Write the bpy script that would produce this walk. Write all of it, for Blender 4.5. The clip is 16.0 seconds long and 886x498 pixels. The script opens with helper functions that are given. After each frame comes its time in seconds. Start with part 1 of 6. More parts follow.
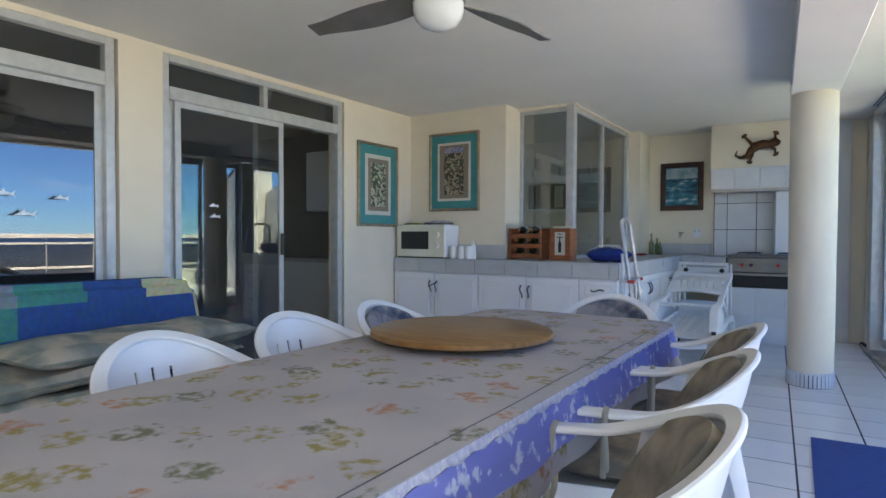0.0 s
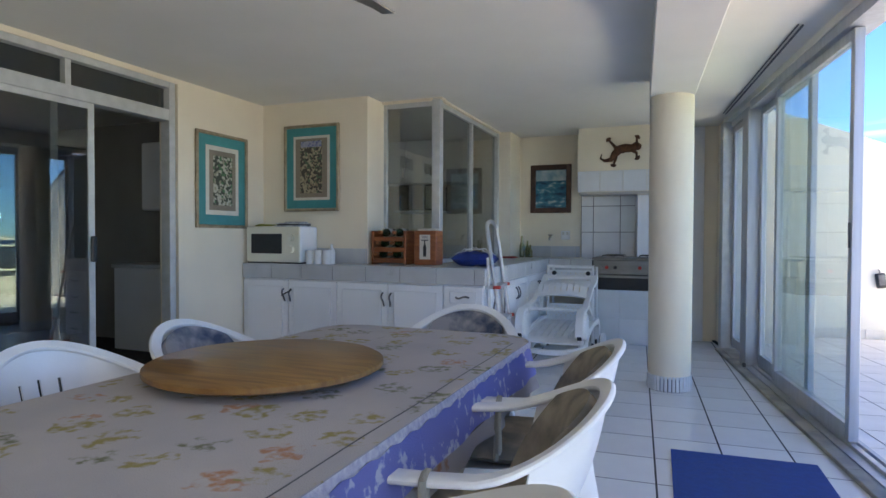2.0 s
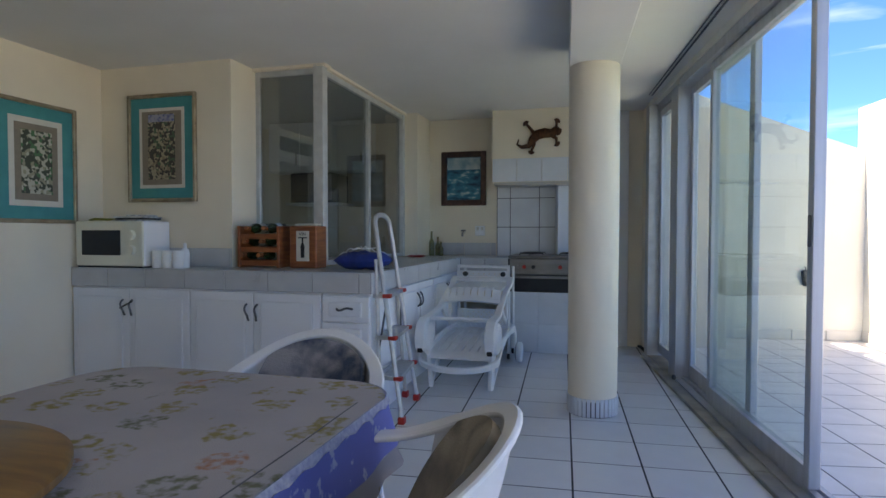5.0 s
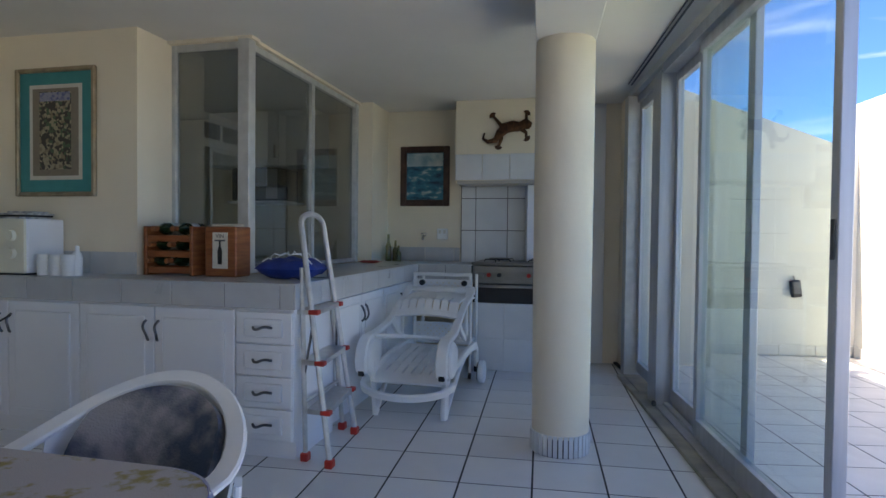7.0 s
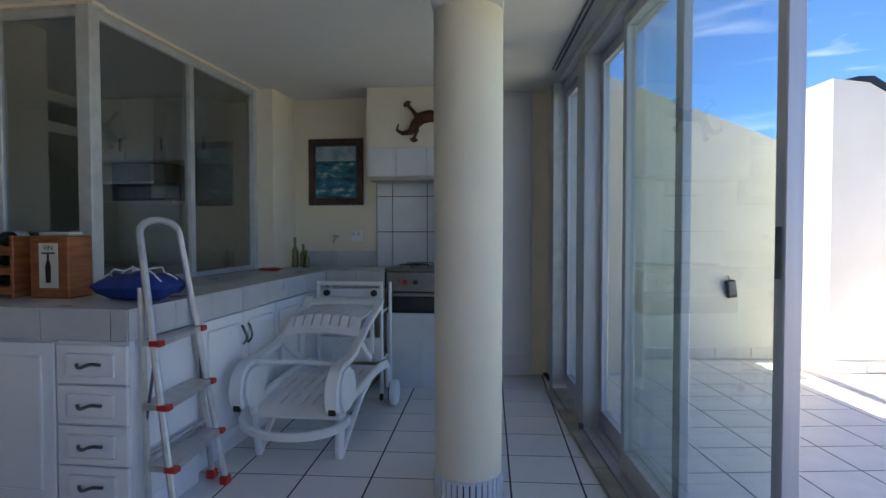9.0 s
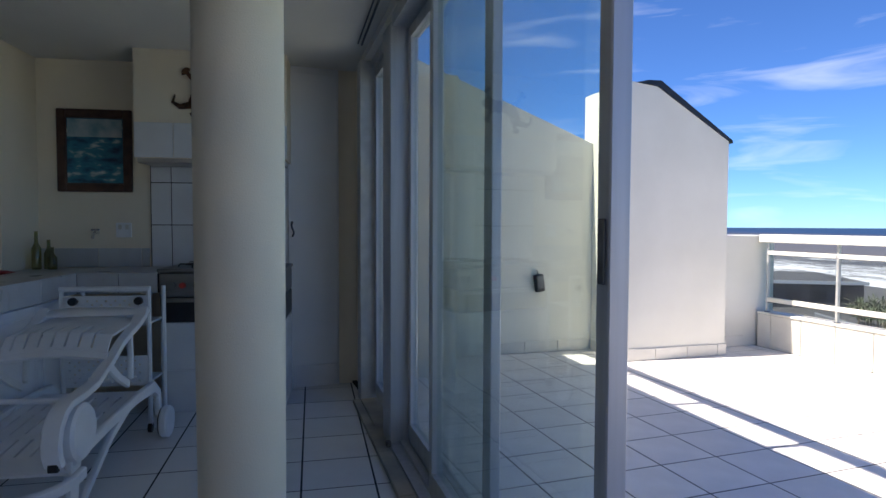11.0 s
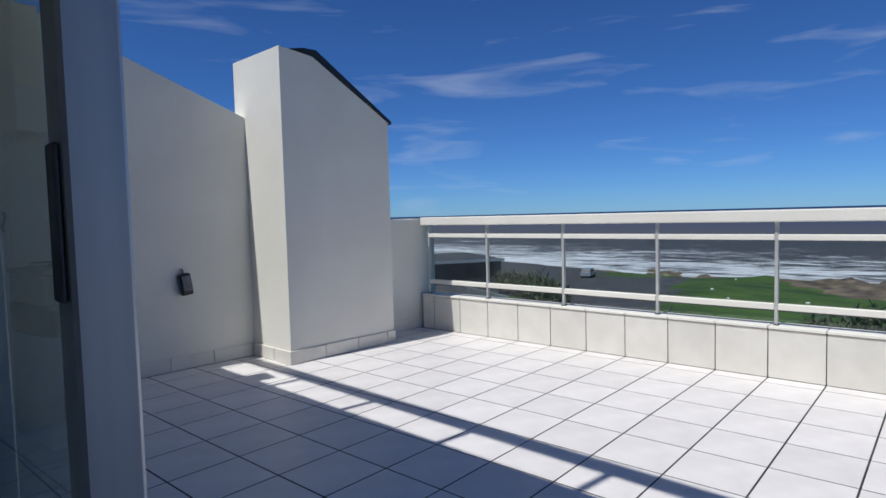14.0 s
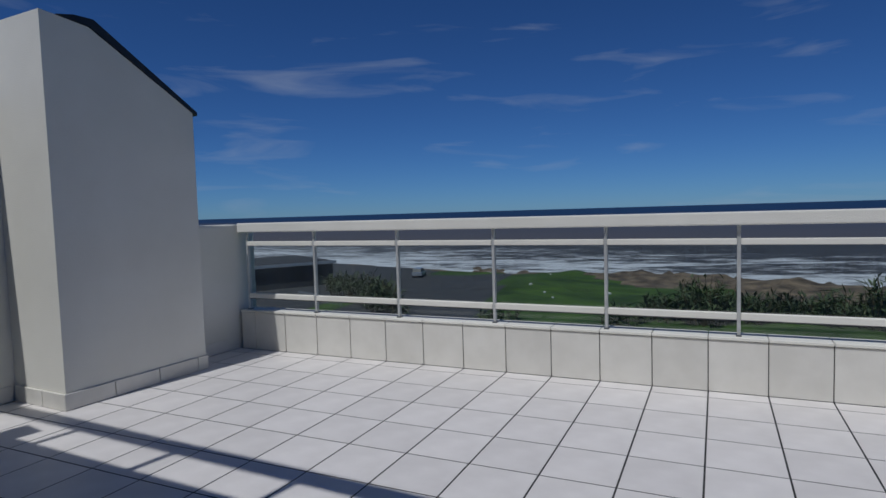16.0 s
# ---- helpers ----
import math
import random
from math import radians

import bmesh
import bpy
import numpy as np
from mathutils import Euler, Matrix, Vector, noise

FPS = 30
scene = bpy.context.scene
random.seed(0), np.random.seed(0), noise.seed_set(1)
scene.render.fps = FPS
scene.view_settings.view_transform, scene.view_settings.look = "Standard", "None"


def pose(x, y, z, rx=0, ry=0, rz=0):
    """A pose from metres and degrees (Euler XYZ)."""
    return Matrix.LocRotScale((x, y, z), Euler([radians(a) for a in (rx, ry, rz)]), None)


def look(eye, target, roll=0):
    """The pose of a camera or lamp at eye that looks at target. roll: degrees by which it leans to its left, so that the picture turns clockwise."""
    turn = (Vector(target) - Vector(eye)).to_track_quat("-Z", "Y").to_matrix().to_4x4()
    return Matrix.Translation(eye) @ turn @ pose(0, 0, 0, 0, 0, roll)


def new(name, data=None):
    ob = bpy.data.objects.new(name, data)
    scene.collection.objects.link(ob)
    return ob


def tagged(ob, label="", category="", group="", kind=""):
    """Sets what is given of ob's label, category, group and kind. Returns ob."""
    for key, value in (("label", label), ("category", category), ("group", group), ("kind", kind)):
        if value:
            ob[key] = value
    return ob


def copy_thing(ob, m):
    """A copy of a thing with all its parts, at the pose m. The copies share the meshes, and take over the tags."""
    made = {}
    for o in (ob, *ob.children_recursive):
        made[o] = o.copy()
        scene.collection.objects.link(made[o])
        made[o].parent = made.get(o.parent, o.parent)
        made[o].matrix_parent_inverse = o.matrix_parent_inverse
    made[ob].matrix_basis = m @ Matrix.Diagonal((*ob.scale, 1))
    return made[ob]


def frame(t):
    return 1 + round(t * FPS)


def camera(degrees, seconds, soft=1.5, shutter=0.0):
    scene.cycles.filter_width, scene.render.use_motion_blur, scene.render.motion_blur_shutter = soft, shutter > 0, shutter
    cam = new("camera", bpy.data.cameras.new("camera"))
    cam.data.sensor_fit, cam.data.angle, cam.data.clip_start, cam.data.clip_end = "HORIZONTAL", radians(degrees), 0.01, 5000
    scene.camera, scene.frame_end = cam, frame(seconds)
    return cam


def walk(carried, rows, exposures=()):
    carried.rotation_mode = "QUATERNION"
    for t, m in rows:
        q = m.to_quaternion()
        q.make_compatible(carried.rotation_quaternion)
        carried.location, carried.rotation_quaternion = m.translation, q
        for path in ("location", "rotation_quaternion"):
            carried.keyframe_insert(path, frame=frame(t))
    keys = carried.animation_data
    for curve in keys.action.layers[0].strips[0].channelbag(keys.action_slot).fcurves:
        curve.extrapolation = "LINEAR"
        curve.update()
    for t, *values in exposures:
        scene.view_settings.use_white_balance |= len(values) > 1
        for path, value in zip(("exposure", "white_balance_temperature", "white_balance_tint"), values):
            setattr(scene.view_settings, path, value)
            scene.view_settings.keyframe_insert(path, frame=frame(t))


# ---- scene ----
cam = camera(73.8, 16.0)
PATH = [
    (0, (0.159, 0.707, 1.167), (-0.527, 2.586, 1.121), 0.2),
    (0.5, (0.198, 0.851, 1.171), (-0.413, 2.755, 1.125), 0.1),
    (1, (0.199, 0.94, 1.165), (-0.304, 2.875, 1.127), 0.2),
    (1.5, (0.213, 1.042, 1.174), (-0.181, 3.003, 1.133), 0.2),
    (2, (0.258, 1.204, 1.181), (-0.056, 3.179, 1.141), 0.2),
    (2.5, (0.294, 1.366, 1.176), (0.031, 3.349, 1.136), 0.2),
    (3, (0.327, 1.514, 1.155), (0.109, 3.501, 1.105), 0.2),
    (3.5, (0.32, 1.682, 1.173), (0.152, 3.675, 1.122), 0.3),
    (4, (0.335, 1.811, 1.172), (0.213, 3.806, 1.119), 0.3),
    (4.2, (0.357, 1.871, 1.182), (0.252, 3.868, 1.124), 0.1),
    (6.5, (0.585, 2.578, 1.199), (0.549, 4.577, 1.148), 0.5),
    (7, (0.631, 2.746, 1.202), (0.626, 4.745, 1.154), 0.6),
    (7.5, (0.706, 2.911, 1.21), (0.725, 4.91, 1.163), 0.7),
    (8, (0.755, 3.025, 1.193), (0.798, 5.024, 1.145), 0.7),
    (8.2, (0.787, 3.075, 1.207), (0.839, 5.074, 1.151), 0.7),
    (10.3, (1.09, 3.586, 1.277), (1.626, 5.511, 1.204), -0.1),
    (10.5, (1.089, 3.624, 1.276), (1.687, 5.531, 1.194), 0.4),
    (11, (1.178, 3.728, 1.255), (1.921, 5.583, 1.174), 0.2),
    (11.5, (1.257, 3.874, 1.219), (2.164, 5.655, 1.144), -0.1),
    (12, (1.325, 3.939, 1.203), (2.418, 5.611, 1.12), -0.5),
    (12.5, (1.424, 3.98, 1.202), (2.68, 5.534, 1.105), -1.0),
    (13, (1.563, 4.054, 1.2), (2.947, 5.495, 1.094), -1.3),
    (13.5, (1.671, 4.111, 1.183), (3.152, 5.451, 1.075), -1.4),
    (14, (1.757, 4.179, 1.199), (3.328, 5.411, 1.082), -1.5),
    (14.5, (1.862, 4.278, 1.209), (3.519, 5.391, 1.089), -1.5),
    (15, (1.952, 4.335, 1.217), (3.691, 5.314, 1.091), -1.6),
    (15.5, (2.015, 4.381, 1.234), (3.822, 5.229, 1.099), -1.7),
    (16, (2.138, 4.395, 1.232), (3.99, 5.138, 1.103), -1.7),
]
EXPOSURES = [(0, 2.86, 7450, 14), (2, 2.68, 7550, 14), (4, 2.3, 7650, 14), (6.5, 2.18, 7700, 14), (8, 2.06, 7600, 14), (10.5, 1.4, 7100, 14), (13, 0.08, 6300, 12), (14, -0.22, 6100, 10), (15, -0.75, 5980, 10), (16, -1.05, 5920, 10)]
walk(cam, [(t, look(eye, target, roll)) for t, eye, target, roll in PATH], EXPOSURES)

# ---- light ----
SUN_EL, SUN_X, SUN_Y = radians(61), -0.98, 0.20
to_sun = Vector((SUN_X * math.cos(SUN_EL), SUN_Y * math.cos(SUN_EL), math.sin(SUN_EL))).normalized()
sun = new("sun", bpy.data.lights.new("sun", "SUN"))
sun.data.energy, sun.data.angle, sun.data.color = 4.5, radians(0.53), (1.0, 0.95, 0.88)
sun.matrix_world = look((0, 0, 30), Vector((0, 0, 30)) - to_sun)

world = bpy.data.worlds.new("sky")
scene.world = world
world.use_nodes = True
wn, wl = world.node_tree.nodes, world.node_tree.links
wn.clear()
w_out, w_bg = wn.new("ShaderNodeOutputWorld"), wn.new("ShaderNodeBackground")
w_sky = wn.new("ShaderNodeTexSky")
w_sky.sky_type, w_sky.sun_disc = "NISHITA", False
w_sky.sun_elevation, w_sky.sun_rotation = SUN_EL, math.atan2(SUN_X, SUN_Y)
w_sky.air_density, w_sky.dust_density, w_sky.ozone_density = 0.68, 0.05, 3.5
w_bg.inputs["Strength"].default_value = 0.1
w_tc, w_map = wn.new("ShaderNodeTexCoord"), wn.new("ShaderNodeMapping")
w_map.inputs["Scale"].default_value = (1.6, 2.6, 17.0)
w_map.inputs["Rotation"].default_value = (radians(5), radians(-4), 0)
w_noise, w_ramp, w_mix = wn.new("ShaderNodeTexNoise"), wn.new("ShaderNodeValToRGB"), wn.new("ShaderNodeMixRGB")
w_noise.inputs["Scale"].default_value, w_noise.inputs["Detail"].default_value = 1.7, 7.0
w_noise.inputs["Distortion"].default_value = 0.6
w_ramp.color_ramp.elements[0].position, w_ramp.color_ramp.elements[1].position = 0.56, 0.88
w_ramp.color_ramp.elements[1].color = (0.38, 0.38, 0.38, 1)
w_mix.inputs[2].default_value = (7.0, 7.4, 8.0, 1)
wl.new(w_tc.outputs["Generated"], w_map.inputs["Vector"])
wl.new(w_map.outputs["Vector"], w_noise.inputs["Vector"])
wl.new(w_noise.outputs["Fac"], w_ramp.inputs["Fac"])
wl.new(w_ramp.outputs["Color"], w_mix.inputs[0])

w_tint = wn.new("ShaderNodeMixRGB")
w_tint.blend_type = "MULTIPLY"
w_tint.inputs[0].default_value = 1.0
w_tint.inputs[2].default_value = (0.36, 0.62, 0.98, 1)
wl.new(w_sky.outputs["Color"], w_tint.inputs[1])
wl.new(w_tint.outputs["Color"], w_mix.inputs[1])
wl.new(w_mix.outputs["Color"], w_bg.inputs["Color"])
wl.new(w_bg.outputs["Background"], w_out.inputs["Surface"])

# added lamp for the sky's light through the glazed front beside the dining table
sky_lamp = new("window_skylight", bpy.data.lights.new("window_skylight", "AREA"))
sky_lamp.data.shape, sky_lamp.data.size, sky_lamp.data.size_y = "RECTANGLE", 3.4, 2.1
sky_lamp.data.energy, sky_lamp.data.color = 10, (0.86, 0.93, 1.0)
# the glazed front runs askew: G is its frame, in which it lies at x = 2.15
G = pose(2.22, 7.2, 0, 0, 0, -5.5) @ pose(-2.15, -7.2, 0)
sky_lamp.matrix_world = G @ look((2.05, -1.0, 1.25), (0.0, -1.0, 1.1))


# ---- materials ----
def mat(name, color, rough=0.6, metal=0.0, color2=None, scale=8.0, bump=0.0, bump_scale=60.0, stretch=(1, 1, 1), spec=0.5,
        lo=0.35, hi=0.65, piece=0.0, coat=0.0, detail=5.0):
    """A procedural surface: two colours blended by noise, a fine bump, roughness that varies, and a slight shade from piece to piece."""
    m = bpy.data.materials.new(name)
    m.use_nodes = True
    n, l = m.node_tree.nodes, m.node_tree.links
    p = n["Principled BSDF"]
    p.inputs["Metallic"].default_value, p.inputs["Specular IOR Level"].default_value = metal, spec
    p.inputs["Coat Weight"].default_value = coat
    tc, mp = n.new("ShaderNodeTexCoord"), n.new("ShaderNodeMapping")
    mp.inputs["Scale"].default_value = stretch
    l.new(tc.outputs["Object"], mp.inputs["Vector"])
    a, ramp = n.new("ShaderNodeTexNoise"), n.new("ShaderNodeValToRGB")
    a.inputs["Scale"].default_value, a.inputs["Detail"].default_value = scale, detail
    l.new(mp.outputs["Vector"], a.inputs["Vector"])
    l.new(a.outputs["Fac"], ramp.inputs["Fac"])
    c2 = color2 or tuple(c * 0.9 for c in color)
    ramp.color_ramp.elements[0].position, ramp.color_ramp.elements[1].position = lo, hi
    ramp.color_ramp.elements[0].color, ramp.color_ramp.elements[1].color = (*c2, 1), (*color, 1)
    last = ramp.outputs["Color"]
    if piece:
        info, hs, mul = n.new("ShaderNodeObjectInfo"), n.new("ShaderNodeHueSaturation"), n.new("ShaderNodeMapRange")
        mul.inputs["To Min"].default_value, mul.inputs["To Max"].default_value = 1 - piece, 1 + piece
        l.new(info.outputs["Random"], mul.inputs["Value"])
        l.new(mul.outputs["Result"], hs.inputs["Value"])
        l.new(last, hs.inputs["Color"])
        last = hs.outputs["Color"]
    l.new(last, p.inputs["Base Color"])
    fine, rr = n.new("ShaderNodeTexNoise"), n.new("ShaderNodeMapRange")
    fine.inputs["Scale"].default_value, fine.inputs["Detail"].default_value = bump_scale, 4.0
    l.new(mp.outputs["Vector"], fine.inputs["Vector"])
    rr.inputs["To Min"].default_value, rr.inputs["To Max"].default_value = max(0.0, rough - 0.07), min(1.0, rough + 0.07)
    l.new(a.outputs["Fac"], rr.inputs["Value"])
    l.new(rr.outputs["Result"], p.inputs["Roughness"])
    if bump:
        b = n.new("ShaderNodeBump")
        b.inputs["Strength"].default_value, b.inputs["Distance"].default_value = bump, 0.01
        l.new(fine.outputs["Fac"], b.inputs["Height"])
        l.new(b.outputs["Normal"], p.inputs["Normal"])
    return m


def glass_mat(name, tint=(0.93, 0.97, 0.96), rough=0.0, gloss=1.0):
    """Thin window glass: clear, with a mirror-like sheen that grows towards grazing views."""
    m = bpy.data.materials.new(name)
    m.use_nodes = True
    n, l = m.node_tree.nodes, m.node_tree.links
    n.clear()
    out, mix = n.new("ShaderNodeOutputMaterial"), n.new("ShaderNodeMixShader")
    tr, gl, fr = n.new("ShaderNodeBsdfTransparent"), n.new("ShaderNodeBsdfGlossy"), n.new("ShaderNodeLayerWeight")
    mul, pw = n.new("ShaderNodeMath"), n.new("ShaderNodeMath")
    pw.operation, mul.operation, mul.use_clamp = "POWER", "MULTIPLY_ADD", True
    pw.inputs[1].default_value = 4.0
    mul.inputs[1].default_value, mul.inputs[2].default_value = 0.8, 0.04 * gloss
    tr.inputs["Color"].default_value, gl.inputs["Roughness"].default_value = (*tint, 1), rough
    l.new(fr.outputs["Facing"], pw.inputs[0])
    l.new(pw.outputs["Value"], mul.inputs[0])
    l.new(mul.outputs["Value"], mix.inputs["Fac"])
    l.new(tr.outputs["BSDF"], mix.inputs[1])
    l.new(gl.outputs["BSDF"], mix.inputs[2])
    l.new(mix.outputs["Shader"], out.inputs["Surface"])
    return m


M_WALL = mat("cream_plaster", (0.80, 0.72, 0.58), 0.85, color2=(0.76, 0.68, 0.545), scale=2.5, bump=0.15, bump_scale=180)
M_CEIL = mat("ceiling_paint", (0.80, 0.77, 0.71), 0.9, color2=(0.76, 0.73, 0.67), scale=1.5, bump=0.08, bump_scale=150)
M_OUT = mat("white_outdoor_plaster", (0.80, 0.785, 0.71), 0.85, color2=(0.74, 0.725, 0.65), scale=1.6, bump=0.25, bump_scale=120)
M_TILE = mat("white_floor_tile", (0.82, 0.82, 0.80), 0.20, color2=(0.76, 0.76, 0.745), scale=3.0, bump=0.03, bump_scale=40, piece=0.03)
M_OTILE = mat("terrace_tile", (0.80, 0.77, 0.74), 0.42, color2=(0.72, 0.69, 0.66), scale=5.0, bump=0.08, bump_scale=70, piece=0.04)
M_PTILE = mat("parapet_tile", (0.74, 0.72, 0.66), 0.4, color2=(0.68, 0.66, 0.60), scale=6.0, bump=0.05, bump_scale=60, piece=0.04)
M_GROUT = mat("dark_grout", (0.05, 0.05, 0.05), 0.95, color2=(0.025, 0.025, 0.025), scale=20, bump=0.3)
M_GTILE = mat("grey_worktop_tile", (0.52, 0.53, 0.54), 0.3, color2=(0.46, 0.47, 0.48), scale=5, bump=0.04, piece=0.05)
M_WTILE = mat("white_wall_tile", (0.72, 0.74, 0.76), 0.2, color2=(0.66, 0.68, 0.70), scale=4, bump=0.03, piece=0.04)
M_CAB = mat("white_cabinet_foil", (0.80, 0.81, 0.83), 0.4, color2=(0.77, 0.78, 0.80), scale=3, bump=0.03)
M_ALU = mat("brushed_aluminium", (0.52, 0.54, 0.57), 0.42, 0.45, color2=(0.44, 0.46, 0.48), scale=30, stretch=(1, 1, 0.05), bump=0.03)
M_WALU = mat("pale_aluminium_frame", (0.56, 0.57, 0.56), 0.45, 0.3, color2=(0.48, 0.49, 0.48), scale=14, bump=0.03)
M_DALU = mat("weathered_dark_aluminium", (0.16, 0.17, 0.18), 0.5, 0.5, color2=(0.10, 0.10, 0.11), scale=16, bump=0.05)
M_GLASS = glass_mat("clear_window_glass", (0.90, 0.96, 0.93), gloss=0.7)
M_DGLASS = glass_mat("tinted_window_glass", (0.55, 0.58, 0.58), gloss=3.0)
M_KGLASS = glass_mat("pale_kitchen_glass", (0.80, 0.83, 0.82), gloss=3.5)
M_BGLASS = glass_mat("balustrade_glass", (0.80, 0.85, 0.86), gloss=1.2)
M_CHROME = mat("chrome", (0.75, 0.75, 0.76), 0.14, 1.0, scale=20)
M_DCHROME = mat("dulled_chrome", (0.20, 0.21, 0.23), 0.3, 0.9, color2=(0.12, 0.13, 0.14), scale=20)
M_COOK = mat("used_stainless_steel", (0.30, 0.30, 0.29), 0.38, 0.85, color2=(0.22, 0.22, 0.21), scale=18, stretch=(0.2, 1, 1), bump=0.04)
M_STEEL = mat("brushed_steel", (0.50, 0.50, 0.50), 0.35, 0.9, scale=40, stretch=(0.05, 1, 1), bump=0.03)
M_BLACK = mat("black_plastic", (0.02, 0.02, 0.022), 0.4, color2=(0.012, 0.012, 0.014))
# lounge walls: the room's dimness is put into this dark colour
M_DARK = mat("dim_lounge_wall", (0.30, 0.29, 0.27), 0.8, color2=(0.25, 0.24, 0.22), scale=2)
M_PLAS = mat("white_resin", (0.80, 0.81, 0.82), 0.35, color2=(0.74, 0.75, 0.75), scale=6, bump=0.03, bump_scale=90)
M_YPLAS = mat("yellowed_white_plastic", (0.74, 0.72, 0.60), 0.4, color2=(0.70, 0.68, 0.56), scale=5)
M_RED = mat("red_plastic", (0.50, 0.03, 0.02), 0.4)
M_WOOD = mat("varnished_wood", (0.31, 0.155, 0.042), 0.42, color2=(0.19, 0.085, 0.022), scale=5, stretch=(1, 9, 1), bump=0.05, coat=0.3, detail=8)
M_RWOOD = mat("red_brown_wood", (0.36, 0.12, 0.04), 0.45, color2=(0.22, 0.06, 0.02), scale=6, stretch=(1, 1, 8), bump=0.08, detail=8)
M_FRAME = mat("dull_gilt_frame", (0.38, 0.30, 0.20), 0.45, 0.3, color2=(0.26, 0.20, 0.13), scale=14, bump=0.1)
M_DFRAME = mat("dark_wood_frame", (0.09, 0.04, 0.025), 0.4, color2=(0.05, 0.02, 0.015), scale=14, bump=0.1)
M_TEAL = mat("teal_mount_board", (0.05, 0.27, 0.28), 0.8, color2=(0.04, 0.24, 0.25), scale=10)
M_CARD = mat("off_white_mount_board", (0.66, 0.63, 0.56), 0.8, scale=10)
M_TAUPE = mat("taupe_print_ground", (0.26, 0.22, 0.17), 0.85, scale=30)
M_BLUEMAT = mat("blue_rubber_mat", (0.008, 0.062, 0.27), 0.75, color2=(0.006, 0.050, 0.22), scale=30, bump=0.3, bump_scale=250)
M_BLUEBAG = mat("blue_nylon", (0.01, 0.04, 0.26), 0.5, color2=(0.006, 0.025, 0.17), scale=9, bump=0.5, bump_scale=25)
M_CUSH = mat("worn_grey_green_cushion", (0.36, 0.31, 0.23), 0.9, color2=(0.15, 0.14, 0.12), scale=6, lo=0.4, hi=0.6, bump=0.4, bump_scale=200)
M_CUSHB = mat("faded_blue_floral_cushion", (0.30, 0.28, 0.28), 0.9, color2=(0.05, 0.07, 0.11), scale=7, lo=0.42, hi=0.58, bump=0.4, bump_scale=200)
M_BEIGE = mat("beige_grey_cushion", (0.42, 0.39, 0.32), 0.95, color2=(0.27, 0.27, 0.24), scale=5, bump=0.4, bump_scale=180)
M_RUST = mat("rusted_metal", (0.16, 0.07, 0.03), 0.7, 0.5, color2=(0.07, 0.03, 0.015), scale=30, bump=0.3)
M_FAN = mat("grey_brown_fan_blade", (0.20, 0.19, 0.18), 0.4, 0.3, color2=(0.16, 0.15, 0.14), scale=10)
M_OPAL = mat("opal_glass", (0.85, 0.85, 0.83), 0.15, scale=5)
M_BOTTLE = mat("dark_green_bottle_glass", (0.012, 0.03, 0.012), 0.08, coat=0.5)
M_PAPER = mat("printed_paper", (0.62, 0.62, 0.60), 0.7, color2=(0.25, 0.26, 0.30), scale=25)


# ---- builders ----
def smooth(me):
    for f in me.polygons:
        f.use_smooth = True
    me.set_sharp_from_angle(angle=radians(40))


def part(name, bm, material, parent=None, label="", at=None, round_off=False):
    """One bmesh as one mesh object, under a thing or under a part."""
    me = bpy.data.meshes.new(name)
    bmesh.ops.recalc_face_normals(bm, faces=bm.faces)
    bm.to_mesh(me)
    bm.free()
    me.materials.append(material)
    if round_off:
        smooth(me)
    ob = new(name, me)
    if parent is not None:
        ob.parent = parent
    if at is not None:
        ob.matrix_basis = at
    if label:
        ob["label"] = label
    return ob


def thing(name, label, category, at=None, group="", kind=""):
    ob = new(name)
    ob.empty_display_size = 0.1
    if at is not None:
        ob.matrix_basis = at
    return tagged(ob, label, category, group, kind)


def box(bm, x0, x1, y0, y1, z0, z1, bev=0.0, seg=1):
    vs = [bm.verts.new((x, y, z)) for x in (x0, x1) for y in (y0, y1) for z in (z0, z1)]
    fs = [bm.faces.new([vs[i] for i in q]) for q in ((0, 1, 3, 2), (4, 6, 7, 5), (0, 4, 5, 1), (2, 3, 7, 6), (0, 2, 6, 4), (1, 5, 7, 3))]
    if bev:
        bmesh.ops.bevel(bm, geom=list({e for f in fs for e in f.edges}), offset=bev, segments=seg, affect="EDGES", profile=0.5)
    return bm


def boxes(*dims, bev=0.0, seg=1):
    bm = bmesh.new()
    for d in dims:
        box(bm, *d, bev=bev, seg=seg)
    return bm


def prism(bm, poly, z0, z1, axis="z"):
    """A polygon pushed along an axis; for axis y the polygon is given as (x, z)."""
    put = (lambda p, h: (p[0], p[1], h)) if axis == "z" else (lambda p, h: (p[0], h, p[1])) if axis == "y" else (lambda p, h: (h, p[0], p[1]))
    lo, hi = [bm.verts.new(put(p, z0)) for p in poly], [bm.verts.new(put(p, z1)) for p in poly]
    bm.faces.new(lo[::-1])
    bm.faces.new(hi)
    for i in range(len(poly)):
        j = (i + 1) % len(poly)
        bm.faces.new((lo[i], lo[j], hi[j], hi[i]))
    return bm


def lathe(bm, profile, seg=24, c=(0, 0, 0), axis="z"):
    rings = []
    for r, h in profile:
        ring = []
        for i in range(seg):
            a = 2 * math.pi * i / seg
            p = (r * math.cos(a), r * math.sin(a), h) if axis == "z" else (r * math.cos(a), h, r * math.sin(a)) if axis == "y" else (h, r * math.cos(a), r * math.sin(a))
            ring.append(bm.verts.new((p[0] + c[0], p[1] + c[1], p[2] + c[2])))
        rings.append(ring)
    for a, b in zip(rings, rings[1:]):
        for i in range(seg):
            j = (i + 1) % seg
            bm.faces.new((a[i], a[j], b[j], b[i]))
    bm.faces.new(rings[0][::-1])
    bm.faces.new(rings[-1])
    return bm


